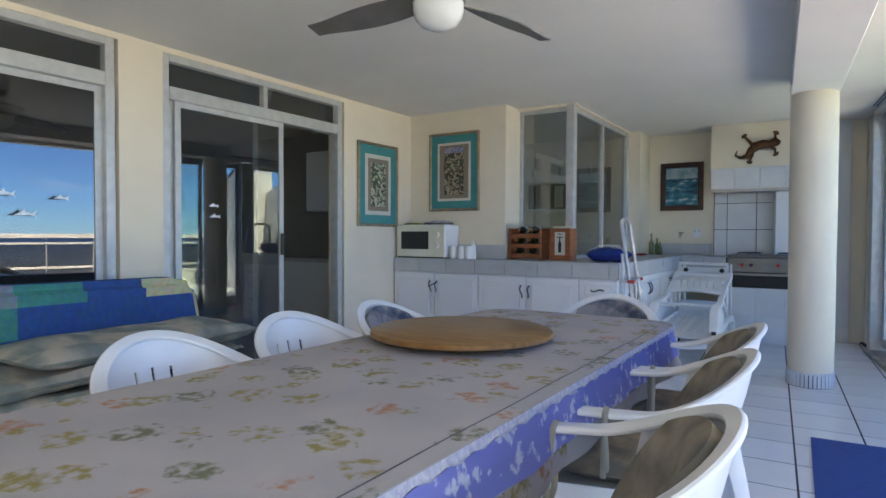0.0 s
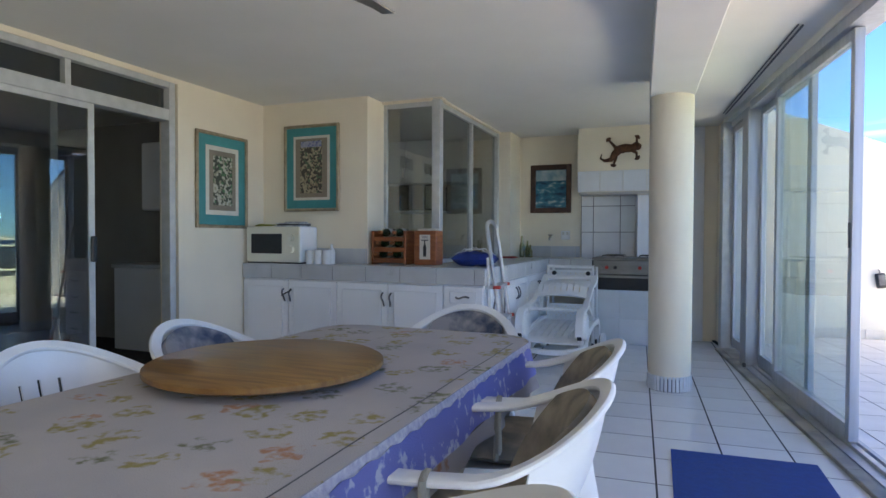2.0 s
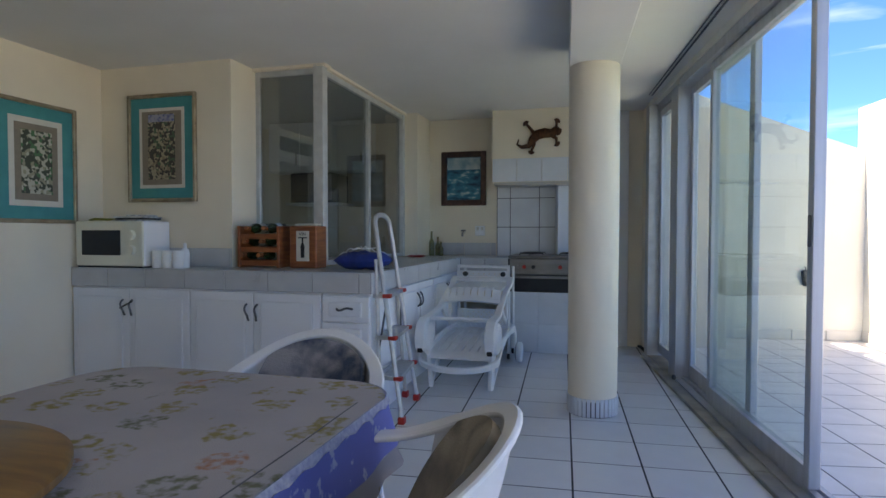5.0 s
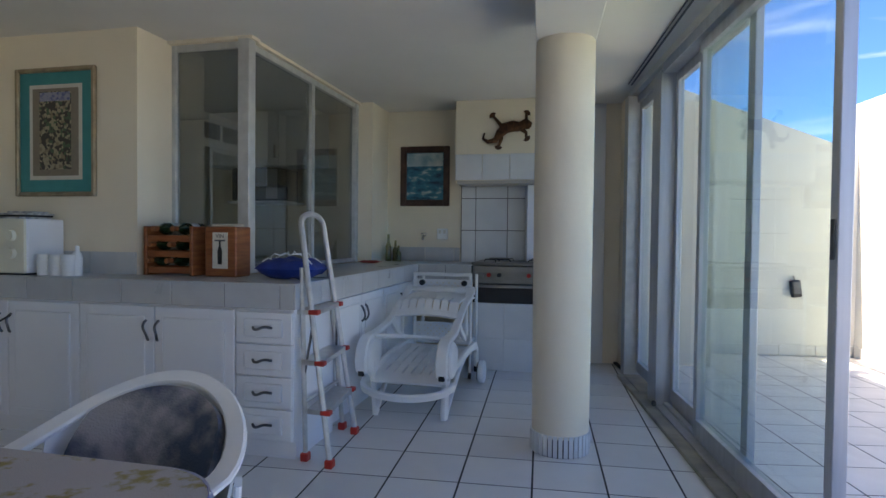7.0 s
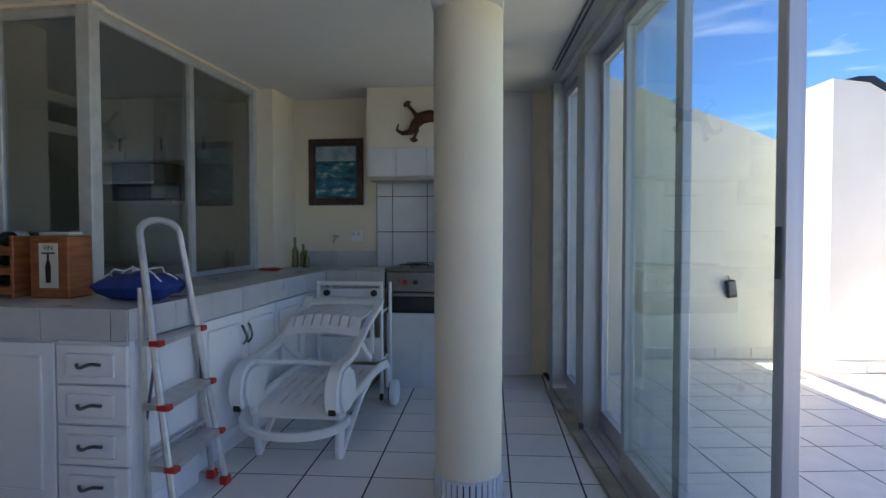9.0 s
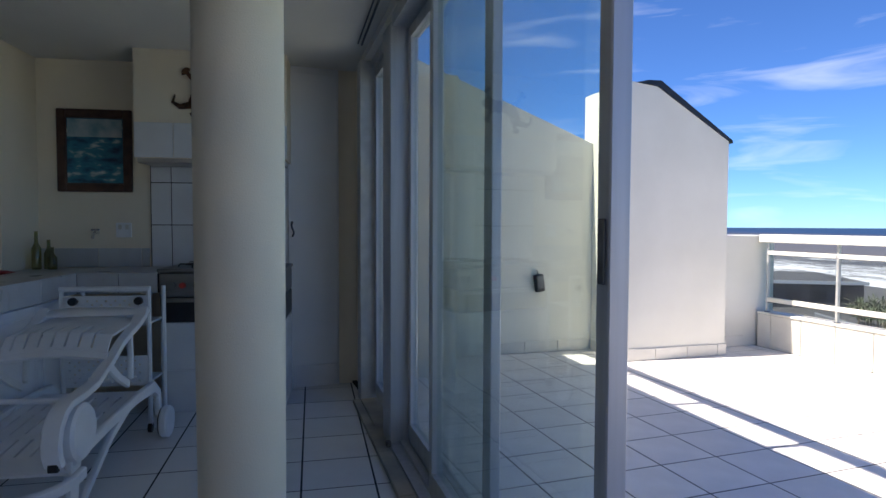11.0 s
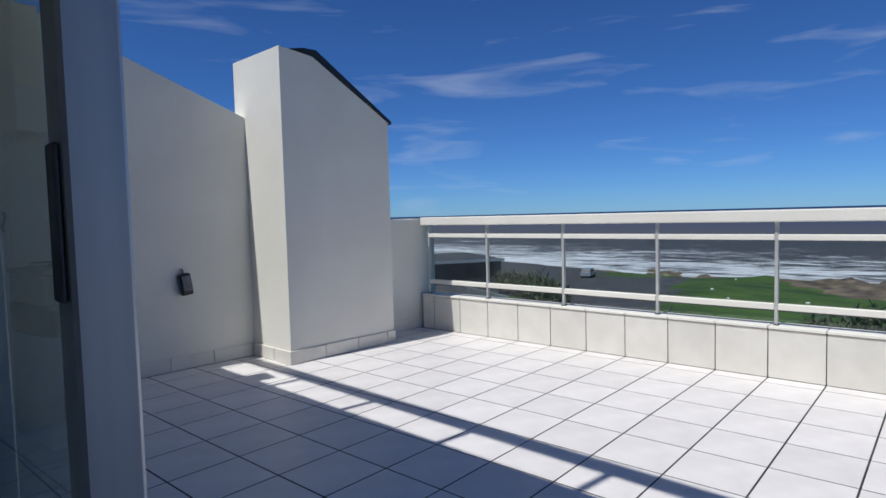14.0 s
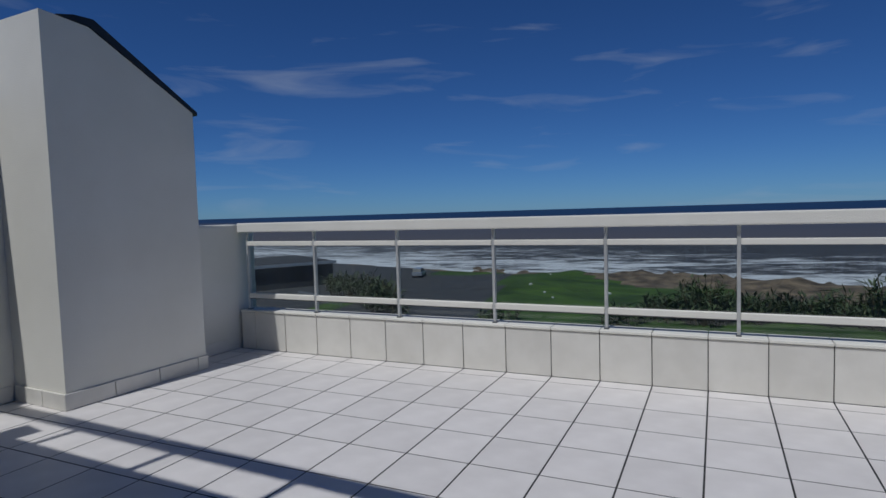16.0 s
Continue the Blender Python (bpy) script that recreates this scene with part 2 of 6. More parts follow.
def tube(bm, pts, r, seg=8, closed=False, flat=1.0):
    pts = [Vector(p) for p in pts]
    n, rings, side = len(pts), [], None
    for i, p in enumerate(pts):
        a, b = pts[(i - 1) % n if closed else max(i - 1, 0)], pts[(i + 1) % n if closed else min(i + 1, n - 1)]
        d = (b - a).normalized()
        if side is None:
            side = d.cross(Vector((0, 0, 1)) if abs(d.z) < 0.9 else Vector((1, 0, 0))).normalized()
        else:
            side = (side - d * side.dot(d)).normalized()
        up = d.cross(side)
        rr = r[i] if isinstance(r, (list, tuple)) else r
        rings.append([bm.verts.new(p + (side * math.cos(2 * math.pi * k / seg) + up * math.sin(2 * math.pi * k / seg) * flat) * rr) for k in range(seg)])
    for i in range(n if closed else n - 1):
        a, b = rings[i], rings[(i + 1) % n]
        for k in range(seg):
            m = (k + 1) % seg
            bm.faces.new((a[k], a[m], b[m], b[k]))
    if not closed:
        bm.faces.new(rings[0][::-1])
        bm.faces.new(rings[-1])
    return bm


def shell(bm, f, nu, nv, thick, skip=()):
    """A curved sheet f(u, v) with thickness; skip holds cells that are left open."""
    def normal(u, v):
        e = 1e-3
        return (Vector(f(min(u + e, 1), v)) - Vector(f(max(u - e, 0), v))).cross(Vector(f(u, min(v + e, 1))) - Vector(f(u, max(v - e, 0)))).normalized()
    top, bot = {}, {}
    for i in range(nu + 1):
        for j in range(nv + 1):
            p, k = Vector(f(i / nu, j / nv)), normal(i / nu, j / nv)
            top[i, j], bot[i, j] = bm.verts.new(p + k * thick / 2), bm.verts.new(p - k * thick / 2)
    keep = {(i, j) for i in range(nu) for j in range(nv)} - set(skip)
    for i, j in keep:
        q = [(i, j), (i + 1, j), (i + 1, j + 1), (i, j + 1)]
        bm.faces.new([top[c] for c in q])
        bm.faces.new([bot[c] for c in q[::-1]])
        for (a, b), (di, dj) in zip(((0, 1), (1, 2), (2, 3), (3, 0)), ((0, -1), (1, 0), (0, 1), (-1, 0))):
            if (i + di, j + dj) not in keep:
                bm.faces.new((top[q[a]], top[q[b]], bot[q[b]], bot[q[a]]))
    loose = [v for v in bm.verts if not v.link_faces]
    bmesh.ops.delete(bm, geom=loose, context="VERTS")
    return bm


def pillow(bm, sx, sy, h, z0=0.0, c=(0, 0), n=10, wob=0.008, seed=0.0, square=4.0):
    """A stuffed cushion with rounded edges and a little unevenness."""
    def f(sign):
        g = {}
        for i in range(n + 1):
            for j in range(n + 1):
                u, v = 2 * i / n - 1, 2 * j / n - 1
                k = max(0.0, (1 - abs(u) ** square)) ** 0.5 * max(0.0, (1 - abs(v) ** square)) ** 0.5
                w = wob * noise.noise((u * 2 + seed, v * 2, sign + seed)) * k
                g[i, j] = bm.verts.new((c[0] + u * sx / 2, c[1] + v * sy / 2, z0 + h / 2 + sign * (h / 2 * k) + w))
        return g
    t, b = f(1), f(-1)
    for i in range(n):
        for j in range(n):
            q = [(i, j), (i + 1, j), (i + 1, j + 1), (i, j + 1)]
            bm.faces.new([t[k] for k in q])
            bm.faces.new([b[k] for k in q[::-1]])
    bmesh.ops.remove_doubles(bm, verts=bm.verts, dist=1e-4)
    return bm


def clip(poly, planes):
    """Cut a polygon by half planes (nx, ny, d): kept where nx x + ny y <= d."""
    for nx, ny, d in planes:
        out = []
        for i, p in enumerate(poly):
            q = poly[(i + 1) % len(poly)]
            a, b = nx * p[0] + ny * p[1] - d, nx * q[0] + ny * q[1] - d
            if a <= 0:
                out.append(p)
            if a * b < 0:
                s = a / (a - b)
                out.append((p[0] + (q[0] - p[0]) * s, p[1] + (q[1] - p[1]) * s))
        poly = out
        if len(poly) < 3:
            return []
    return poly


# the kitchen and dining room stand askew to the glazed front: K is their frame
K = pose(-0.15, 5.75, 0, 0, 0, -13)
E1, E2 = K.to_3x3() @ Vector((1, 0, 0)), K.to_3x3() @ Vector((0, 1, 0))
CEIL = 2.45


def kpoint(a, b):
    p = K @ Vector((a, b, 0))
    return (p.x, p.y)


# ---- large structure ----
floor = tagged(part("floor", boxes((-8.5, 2.24, -3.2, 11.0, -0.25, -0.0014)), M_GROUT), "white glazed tile floor with dark joints", "floor", kind="structure")
terrace = tagged(part("terrace_floor", boxes((2.24, 6.75, -6.0, 9.2, -0.25, 0.0186)), M_GROUT), "sunlit white tiled terrace floor with dark joints", "floor", kind="structure")
bm = bmesh.new()
prism(bm, [(-9, -3.4), (1.38, -3.4), (2.52, 8.5), (2.6, 11), (-9, 11)], CEIL, 2.95)
tagged(part("ceiling", bm, M_CEIL), "plain off-white painted ceiling", "ceiling", kind="structure")
# upstand of the roof terrace above, with its railing
tagged(part("roof_upstand", boxes((2.18, 2.36, -6, 9.2, 2.951, 3.2)), M_OUT, at=G), "white plastered roof edge above the glazing", "wall", kind="structure")
roof_rail = thing("roof_railing", "white metal railing along the roof edge", "railing", G)
part("rail", boxes((2.24, 2.34, -6, 9.2, 3.80, 3.86)), M_WALU, roof_rail)
for i in range(17):
    y = 8.9 - i * 0.82
    part("post", boxes((2.27, 2.31, y - 0.02, y + 0.02, 3.2, 3.80)), M_WALU, roof_rail)

# left wall with the two glazed openings (frame K)
tagged(part("wall_west", boxes((-2.57, -2.37, -0.70, 0.55, 0, CEIL), (-2.57, -2.37, -2.80, -2.50, 0, CEIL), (-2.57, -2.37, -9.0, -2.80, 2.41, CEIL),
                              (-2.57, -2.37, -2.50, -0.70, 2.41, CEIL), (-2.57, -2.37, -9.0, -5.2, 0, 2.41)), M_WALL, at=K), "cream plastered wall beside the sliding doors", "wall", kind="structure")
tagged(part("wall_north", boxes((-2.37, -1.215, 0.35, 0.68, 0, CEIL), (-2.37, -0.70, 0.55, 0.72, 0, 0.93), (-1.215, -0.60, 0.62, 0.72, 2.43, CEIL)), M_WALL, at=K), "cream plastered wall above the worktop", "wall", kind="structure")
tagged(part("wall_kitchen", boxes((-4.5, 2.6, 3.03, 3.23, 0, CEIL), (-0.72, -0.50, 2.56, 3.03, 0, CEIL)), M_WALL, at=K), "cream plastered kitchen end wall", "wall", kind="structure")
tagged(part("wall_south", boxes((-9, 1.6, -3.4, -3.2, 0, CEIL)), M_WALL), "plain cream wall closing the dining room", "wall", kind="structure")
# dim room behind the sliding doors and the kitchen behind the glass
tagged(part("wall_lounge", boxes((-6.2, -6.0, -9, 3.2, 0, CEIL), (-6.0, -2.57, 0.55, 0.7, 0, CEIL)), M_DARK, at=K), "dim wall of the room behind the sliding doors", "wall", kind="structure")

# column and ceiling beam
col = thing("column", "round cream plastered column with a mosaic tile foot", "column", pose(1.295, 6.06, 0), kind="structure")
bm = bmesh.new()
lathe(bm, [(0.158, 0.10), (0.160, 0.4), (0.163, 1.4), (0.163, 2.24), (0.160, 2.28)], 40)
part("shaft", bm, M_WALL, col, round_off=True)
bm = bmesh.new()
lathe(bm, [(0.160, 0.0), (0.160, 0.10)], 40)
part("foot", bm, M_GROUT, col)
for i in range(36):
    a = 10 * i
    bm = boxes((-0.0108, 0.0108, 0.158, 0.167, 0.004, 0.118))
    part("tile", bm, M_WTILE, col, at=pose(0, 0, 0, 0, 0, a))
BM = pose(1.295, 6.06, 0, 0, 0, -9.5)
bm = bmesh.new()
box(bm, -0.165, 0.165, -9.2, 0.165, 2.28, CEIL, 0.006)
tagged(part("beam", bm, M_CEIL, at=BM), "plastered ceiling beam running onto the column", "beam", kind="structure")

# ---- glazing ----
GX = 2.15


def pane(name, x0, x1, y0, y1, z0, z1, material, parent, at=None):
    ob = part(name, boxes((x0, x1, y0, y1, z0, z1)), material, parent, at=at)
    ob.visible_shadow = False
    return ob


def sash(name, label, x, y0, y1, z0=0.06, z1=2.33, w0=0.06, w1=0.06, glass=M_GLASS, frame_mat=M_ALU, at=None, depth=0.04):
    """A glazed panel in the plane x, from y0 to y1, with stiles of widths w0 and w1."""
    at = at or G
    t = thing(name, label, "door", at, kind="structure")
    part("stile", boxes((x - depth / 2, x + depth / 2, y0, y0 + w0, z0, z1), bev=0.004), frame_mat, t)
    part("stile", boxes((x - depth / 2, x + depth / 2, y1 - w1, y1, z0, z1), bev=0.004), frame_mat, t)
    part("top_rail", boxes((x - depth / 2, x + depth / 2, y0 + w0, y1 - w1, z1 - 0.06, z1)), frame_mat, t)
    part("bottom_rail", boxes((x - depth / 2, x + depth / 2, y0 + w0, y1 - w1, z0, z0 + 0.09)), frame_mat, t)
    pane("pane", x - 0.003, x + 0.003, y0 + w0, y1 - w1, z0 + 0.09, z1 - 0.06, glass, t)
    return t


sash("window_1", "narrow fixed aluminium glazed panel", GX + 0.02, 7.07, 7.76, w0=0.05, w1=0.05)
sash("door_1", "sliding glazed aluminium panel, closed", GX + 0.05, 5.56, 6.84, w0=0.075, w1=0.05)
sash("door_2", "sliding glazed aluminium panel pushed open", GX - 0.0, 4.728, 6.18, w0=0.050, w1=0.05, depth=0.052)
d3 = sash("door_3", "sliding glazed aluminium panel on the terrace front", GX, 1.2, 2.6)
sash("door_4", "sliding glazed aluminium panel on the terrace front", GX + 0.05, -0.1, 1.25)
sash("window_2", "fixed aluminium glazed panel on the terrace front", GX, -3.1, -0.1)
frame_1 = thing("door_frame", "aluminium frame and floor track of the sliding front", "door frame", G, kind="structure")
part("jamb", boxes((GX - 0.07, GX + 0.09, 6.85, 7.06, 0.0, 2.36), bev=0.005), M_ALU, frame_1)
part("jamb", boxes((GX - 0.10, GX + 0.09, 7.77, 7.90, 0.0, 2.395), bev=0.005), M_WALU, frame_1)
part("head", boxes((GX - 0.06, GX + 0.10, -3.2, 6.84, 2.335, 2.40)), M_ALU, frame_1)
part("head", boxes((GX - 0.02, GX + 0.10, 7.07, 7.76, 2.335, 2.40)), M_ALU, frame_1)
part("track", boxes((GX - 0.07, GX + 0.09, -3.2, 6.84, 0.0, 0.03), (GX - 0.015, GX + 0.015, -3.2, 6.84, 0.03, 0.05), (GX + 0.04, GX + 0.06, -3.2, 6.84, 0.03, 0.05)), M_ALU, frame_1, "weathered floor track")
part("latch", boxes((GX - 0.032, GX - 0.0265, 4.738, 4.764, 1.13, 1.27), bev=0.002), M_DALU, frame_1)
part("stop", boxes((GX - 0.10, GX - 0.071, 6.80, 6.83, 0.029, 0.065), bev=0.006), M_DALU, frame_1)
tagged(part("lintel", boxes((GX - 0.07, 2.33, -3.2, 7.9, 2.40, CEIL)), M_CEIL, at=G), "plastered lintel over the sliding front", "lintel", kind="structure")
tagged(part("wall_east", boxes((2.10, 2.33, 7.905, 9.1, 0, CEIL)), M_WALL, at=G), "cream wall beside the glazed front", "wall", kind="structure")
sill = thing("door_sill", "worn beige stone sill strips beside the sliding track", "sill", G, kind="structure")
part("stone_strip", boxes((GX - 0.155, GX - 0.105, 7.186, 7.765, 0.0, 0.028), bev=0.004), M_BEIGE, sill)
part("stone_strip", boxes((GX - 0.099, GX + 0.09, 7.065, 7.765, 0.0, 0.028), bev=0.004), M_BEIGE, sill)
y = 7.18
for ln in (0.42, 0.55, 0.62, 0.6, 0.6, 0.62, 0.6, 0.6, 0.6, 0.6, 0.6, 0.6, 0.6):
    part("stone_strip", boxes((GX - 0.155, GX - 0.075, y - ln + 0.006, y, 0.0, 0.028), bev=0.004), M_BEIGE, sill)
    y -= ln
bm = bmesh.new()
tube(bm, [(1.80, 5.0, CEIL - 0.012), (2.14, 7.58, CEIL - 0.012)], 0.007, 6)
tube(bm, [(1.775, 5.0, CEIL - 0.006), (2.115, 7.58, CEIL - 0.006)], 0.005, 6)
tagged(part("curtain_rail", bm, M_DALU), "thin dark curtain rail on the ceiling", "curtain rail")

# sliding doors and window of the lounge (frame K)
def lounge_front(name, label, b0, b1, stiles, handle=None):
    t = thing(name, label, "door", K, kind="structure")
    A0, A1 = -2.47, -2.39
    part("frame", boxes((A0, A1 + 0.015, b0, b0 + 0.05, 0, 2.41), (A0, A1 + 0.015, b1 - 0.06, b1, 0, 2.41), (A0, A1 + 0.015, b0 + 0.05, b1 - 0.06, 2.36, 2.41),
                        (A0, A1 + 0.018, b0 + 0.05, b1 - 0.06, 2.10, 2.19), (A0, A1, b0 + 0.05, b1 - 0.06, 0, 0.05), bev=0.004), M_WALU, t)
    mid = (b0 + b1) / 2
    part("mullion", boxes((A0 + 0.02, A1 + 0.005, mid - 0.02, mid + 0.02, 2.19, 2.36)), M_WALU, t)
    pane("transom_pane", A0 + 0.03, A0 + 0.036, b0 + 0.05, mid - 0.02, 2.19, 2.36, M_DGLASS, t)
    pane("transom_pane", A0 + 0.03, A0 + 0.036, mid + 0.02, b1 - 0.06, 2.19, 2.36, M_DGLASS, t)
    for s, e, off in stiles:
        part("sash_frame", boxes((A1 - 0.02 - off, A1 - off, s, s + 0.045, 0.05, 2.10), (A1 - 0.02 - off, A1 - off, e - 0.045, e, 0.05, 2.10),
                                 (A1 - 0.02 - off, A1 - off, s + 0.045, e - 0.045, 2.06, 2.10), (A1 - 0.02 - off, A1 - off, s + 0.045, e - 0.045, 0.05, 0.11)), M_WALU, t)
        pane("pane", A1 - 0.013 - off, A1 - 0.007 - off, s + 0.045, e - 0.045, 0.11, 2.06, M_DGLASS, t)
    if handle:
        part("handle", boxes((A1, A1 + 0.03, handle - 0.02, handle + 0.02, 1.0, 1.18), bev=0.008), M_BLACK, t)
    return t


lounge_front("door_5", "tinted sliding glass doors with one leaf open", -2.50, -0.72, [(-2.40, -1.42, 0.0), (-2.44, -1.66, 0.03)], -1.44)
lounge_front("window_3", "tinted glazed lounge front with pale frame", -5.2, -2.82, [(-5.1, -4.0, 0.0), (-4.04, -2.88, 0.03)])

# kitchen's glazed corner (frame K)
kw = thing("window_4", "glazed kitchen corner in a pale aluminium frame", "window", K, kind="structure")
part("frame", boxes((-1.215, -1.18, 0.66, 0.70, 0.94, 2.43), (-0.70, -0.62, 0.62, 0.70, 0.94, CEIL), (-0.70, -0.64, 2.50, 2.56, 0.94, 2.43),
                    (-1.18, -0.70, 0.66, 0.70, 2.385, 2.43), (-0.70, -0.65, 0.70, 2.50, 2.385, 2.43), (-1.18, -0.70, 0.66, 0.70, 0.94, 0.975), (-0.70, -0.65, 0.70, 2.50, 0.94, 0.975), bev=0.004), M_WALU, kw)
part("mullion", boxes((-0.70, -0.655, 1.59, 1.64, 0.975, 2.385)), M_WALU, kw)
pane("pane", -1.18, -0.70, 0.678, 0.684, 0.975, 2.385, M_KGLASS, kw)
pane("pane", -0.685, -0.679, 0.70, 1.59, 0.975, 2.385, M_KGLASS, kw)
pane("pane", -0.685, -0.679, 1.64, 2.50, 0.975, 2.385, M_KGLASS, kw)
tagged(part("wall_glass_base", boxes((-0.72, -0.62, 0.72, 2.56, 0, 0.93)), M_WALL, at=K), "low wall under the kitchen window", "wall", kind="structure")
tagged(part("lintel_kitchen", boxes((-0.71, -0.62, 0.72, 2.56, 2.43, CEIL)), M_WALL, at=K), "lintel over the kitchen window", "lintel", kind="structure")

# things seen dimly through the glass
wc = thing("wall_cabinet", "white kitchen wall cabinet behind the glass", "cabinet", K @ pose(-1.6, 2.7, 1.885))
part("body", boxes((-0.75, 0.45, 0, 0.32, 0, 0.555), bev=0.004), M_CAB, wc)
for i in range(3):
    d = part("door", boxes((-0.74 + 0.4 * i, -0.35 + 0.4 * i, -0.02, -0.001, 0.01, 0.545), bev=0.004), M_CAB, wc)
    part("handle", boxes((-0.39 + 0.4 * i, -0.375 + 0.4 * i, -0.04, -0.021, 0.08, 0.20)), M_CHROME, d)
sf = thing("wall_shelf", "white shelf carrying the dark microwave", "shelf", K @ pose(-1.75, 2.58, 1.50))
part("board", boxes((-0.32, 0.32, 0, 0.449, 0, 0.024), bev=0.003), M_CAB, sf)
mo = thing("microwave_oven", "dark microwave on a shelf below the wall cabinet", "microwave", K @ pose(-1.75, 2.58, 1.525))
part("body", boxes((-0.26, 0.26, 0, 0.42, 0, 0.33), bev=0.01), M_BLACK, mo)
part("control_panel", boxes((0.13, 0.25, -0.01, -0.001, 0.02, 0.31)), M_STEEL, mo)
kc = thing("base_cabinet", "white kitchen cabinets behind the glass", "cabinet", K @ pose(-1.6, 2.43, 0))
part("body", boxes((-0.9, 0.85, 0, 0.59, 0, 0.86), bev=0.004), M_CAB, kc)
part("worktop", boxes((-0.9, 0.86, -0.02, 0.59, 0.861, 0.90), bev=0.004), M_GTILE, kc)
sh = thing("kitchen_dresser", "pale kitchen dresser standing in the dim lounge", "dresser", K @ pose(-3.6, 0.1, 0))
part("body", boxes((-0.5, 0.5, 0, 0.44, 0, 0.85), bev=0.006), M_CAB, sh)
part("top", boxes((-0.52, 0.52, -0.02, 0.44, 0.851, 0.89), bev=0.006), M_GTILE, sh)
sc = thing("hanging_cabinet", "pale hanging cabinet in the dim lounge", "cabinet", K @ pose(-3.5, 0.2, 1.45))
part("body", boxes((-0.3, 0.3, 0, 0.34, 0, 0.7), bev=0.006), M_CAB, sc)
part("door", boxes((-0.29, 0.29, -0.02, -0.001, 0.01, 0.69), bev=0.006), M_CAB, sc)

# ---- terrace ----
# its end wall and chimney stand square to the glazed front: E is their frame, at the chimney's corner
E = pose(4.68, 8.05, 0, 0, 0, -5.5)
Z0 = 0.02
wall_pts = [(-2.6, -0.2), (-2.6, 3.05), (0.14, 2.01), (1.16, 1.24), (1.28, 1.16), (2.1, 1.16), (2.1, -0.2)]
bm = bmesh.new()
prism(bm, wall_pts, 0.58, 0.785, "y")
tagged(part("wall_terrace", bm, M_OUT, at=E), "white plastered terrace end wall with a sloping top", "wall", kind="structure")
tagged(part("wall_return", boxes((1.11, 1.98, 0.30, 0.579, -0.2, 1.155)), M_OUT, at=E), "low white wall end beside the chimney", "wall", kind="structure")
ch = thing("chimney", "white plastered chimney stack with a dark sloping cap", "chimney", E, kind="structure")
bm = bmesh.new()
prism(bm, [(0, 0), (1.105, 0), (1.105, 2.055), (0.31, 2.515), (0, 2.55)], 0.0, 0.74, "y")
part("stack", bm, M_OUT, ch)
bm = bmesh.new()
prism(bm, [(0.10, 2.542), (0.31, 2.519), (1.14, 2.038), (1.14, 2.065), (0.34, 2.57), (0.21, 2.567)], -0.012, 0.76, "y")
part("cap", bm, M_BLACK, ch, "dark sheet cap")
for k in range(4):
    part("skirting_tile", boxes((-0.014 + 0.345 * k, min(0.325 + 0.345 * k, 1.118), -0.013, -0.0005, Z0 + 0.002, 0.13), bev=0.003), M_PTILE, ch)
part("skirting_tile", boxes((-0.014, -0.0005, 0.0005, 0.24, Z0 + 0.002, 0.13), bev=0.003), M_PTILE, ch)
part("skirting_tile", boxes((-0.014, -0.0005, 0.246, 0.565, Z0 + 0.002, 0.13), bev=0.003), M_PTILE, ch)
skirt = thing("skirting", "pale tile skirting along the terrace wall", "skirting", E, kind="structure")
x = -0.02
while x > -2.3:
    part("skirting_tile", boxes((max(x - 0.35, -2.34), x - 0.006, 0.566, 0.5795, Z0 + 0.002, 0.13), bev=0.003), M_PTILE, skirt)
    x -= 0.35
part("skirting_tile", boxes((1.119, 1.60, 0.286, 0.2995, Z0 + 0.002, 0.13), bev=0.003), M_PTILE, skirt)
sock = thing("outdoor_socket", "black weatherproof socket box on the terrace wall", "socket", E @ pose(-0.585, 0.579, 0.70, 0, -8, 0))
part("box", boxes((-0.045, 0.045, -0.06, 0, -0.085, 0.085), bev=0.012, seg=2), M_BLACK, sock)
part("cover", boxes((-0.038, 0.038, -0.075, -0.061, -0.05, 0.075), bev=0.006), M_DALU, sock)
bm = bmesh.new()
tube(bm, [(0.0, -0.02, 0.084), (0.005, -0.02, 0.11), (0.0, -0.004, 0.125)], 0.005, 5)
part("cable", bm, M_DALU, sock)

# the parapet runs a little askew: T is its frame, x = 0 on its tiled face
T = pose(6.291, 5.25, 0, 0, 0, -3.08)
P_END, P_TOP = 2.90, 0.359
par = tagged(part("parapet", boxes((0.012, 0.16, -11.0, P_END, -0.2, P_TOP)), M_GROUT, at=T), "low terrace parapet faced with pale tiles", "parapet", kind="structure")
for i in range(-9, 31):
    y = -0.3424 * i
    y1 = min(y - 0.003, P_END - 0.002)
    if y1 > y - 0.33:
        part("tile", boxes((0.0, 0.0115, y - 0.3394, y1, Z0 + 0.002, P_TOP - 0.003), bev=0.002), M_PTILE, par)
cop = thing("coping", "white coping on the terrace parapet", "coping", T, kind="structure")
for i in range(-9, 31):
    y = -0.3424 * i
    y1 = min(y - 0.002, P_END)
    if y1 > y - 0.33:
        part("coping_tile", boxes((-0.010, 0.175, y - 0.3404, y1, P_TOP + 0.001, P_TOP + 0.021), bev=0.003), M_OUT, cop)
rail = thing("terrace_railing", "white aluminium railing with glass infill on the parapet", "railing", T)
part("handrail", boxes((-0.005, 0.115, -11.0, P_END, 1.09, 1.172), bev=0.008, seg=2), M_OUT, rail)
posts = [2.83] + [2.081 - 0.8214 * k for k in range(15)]
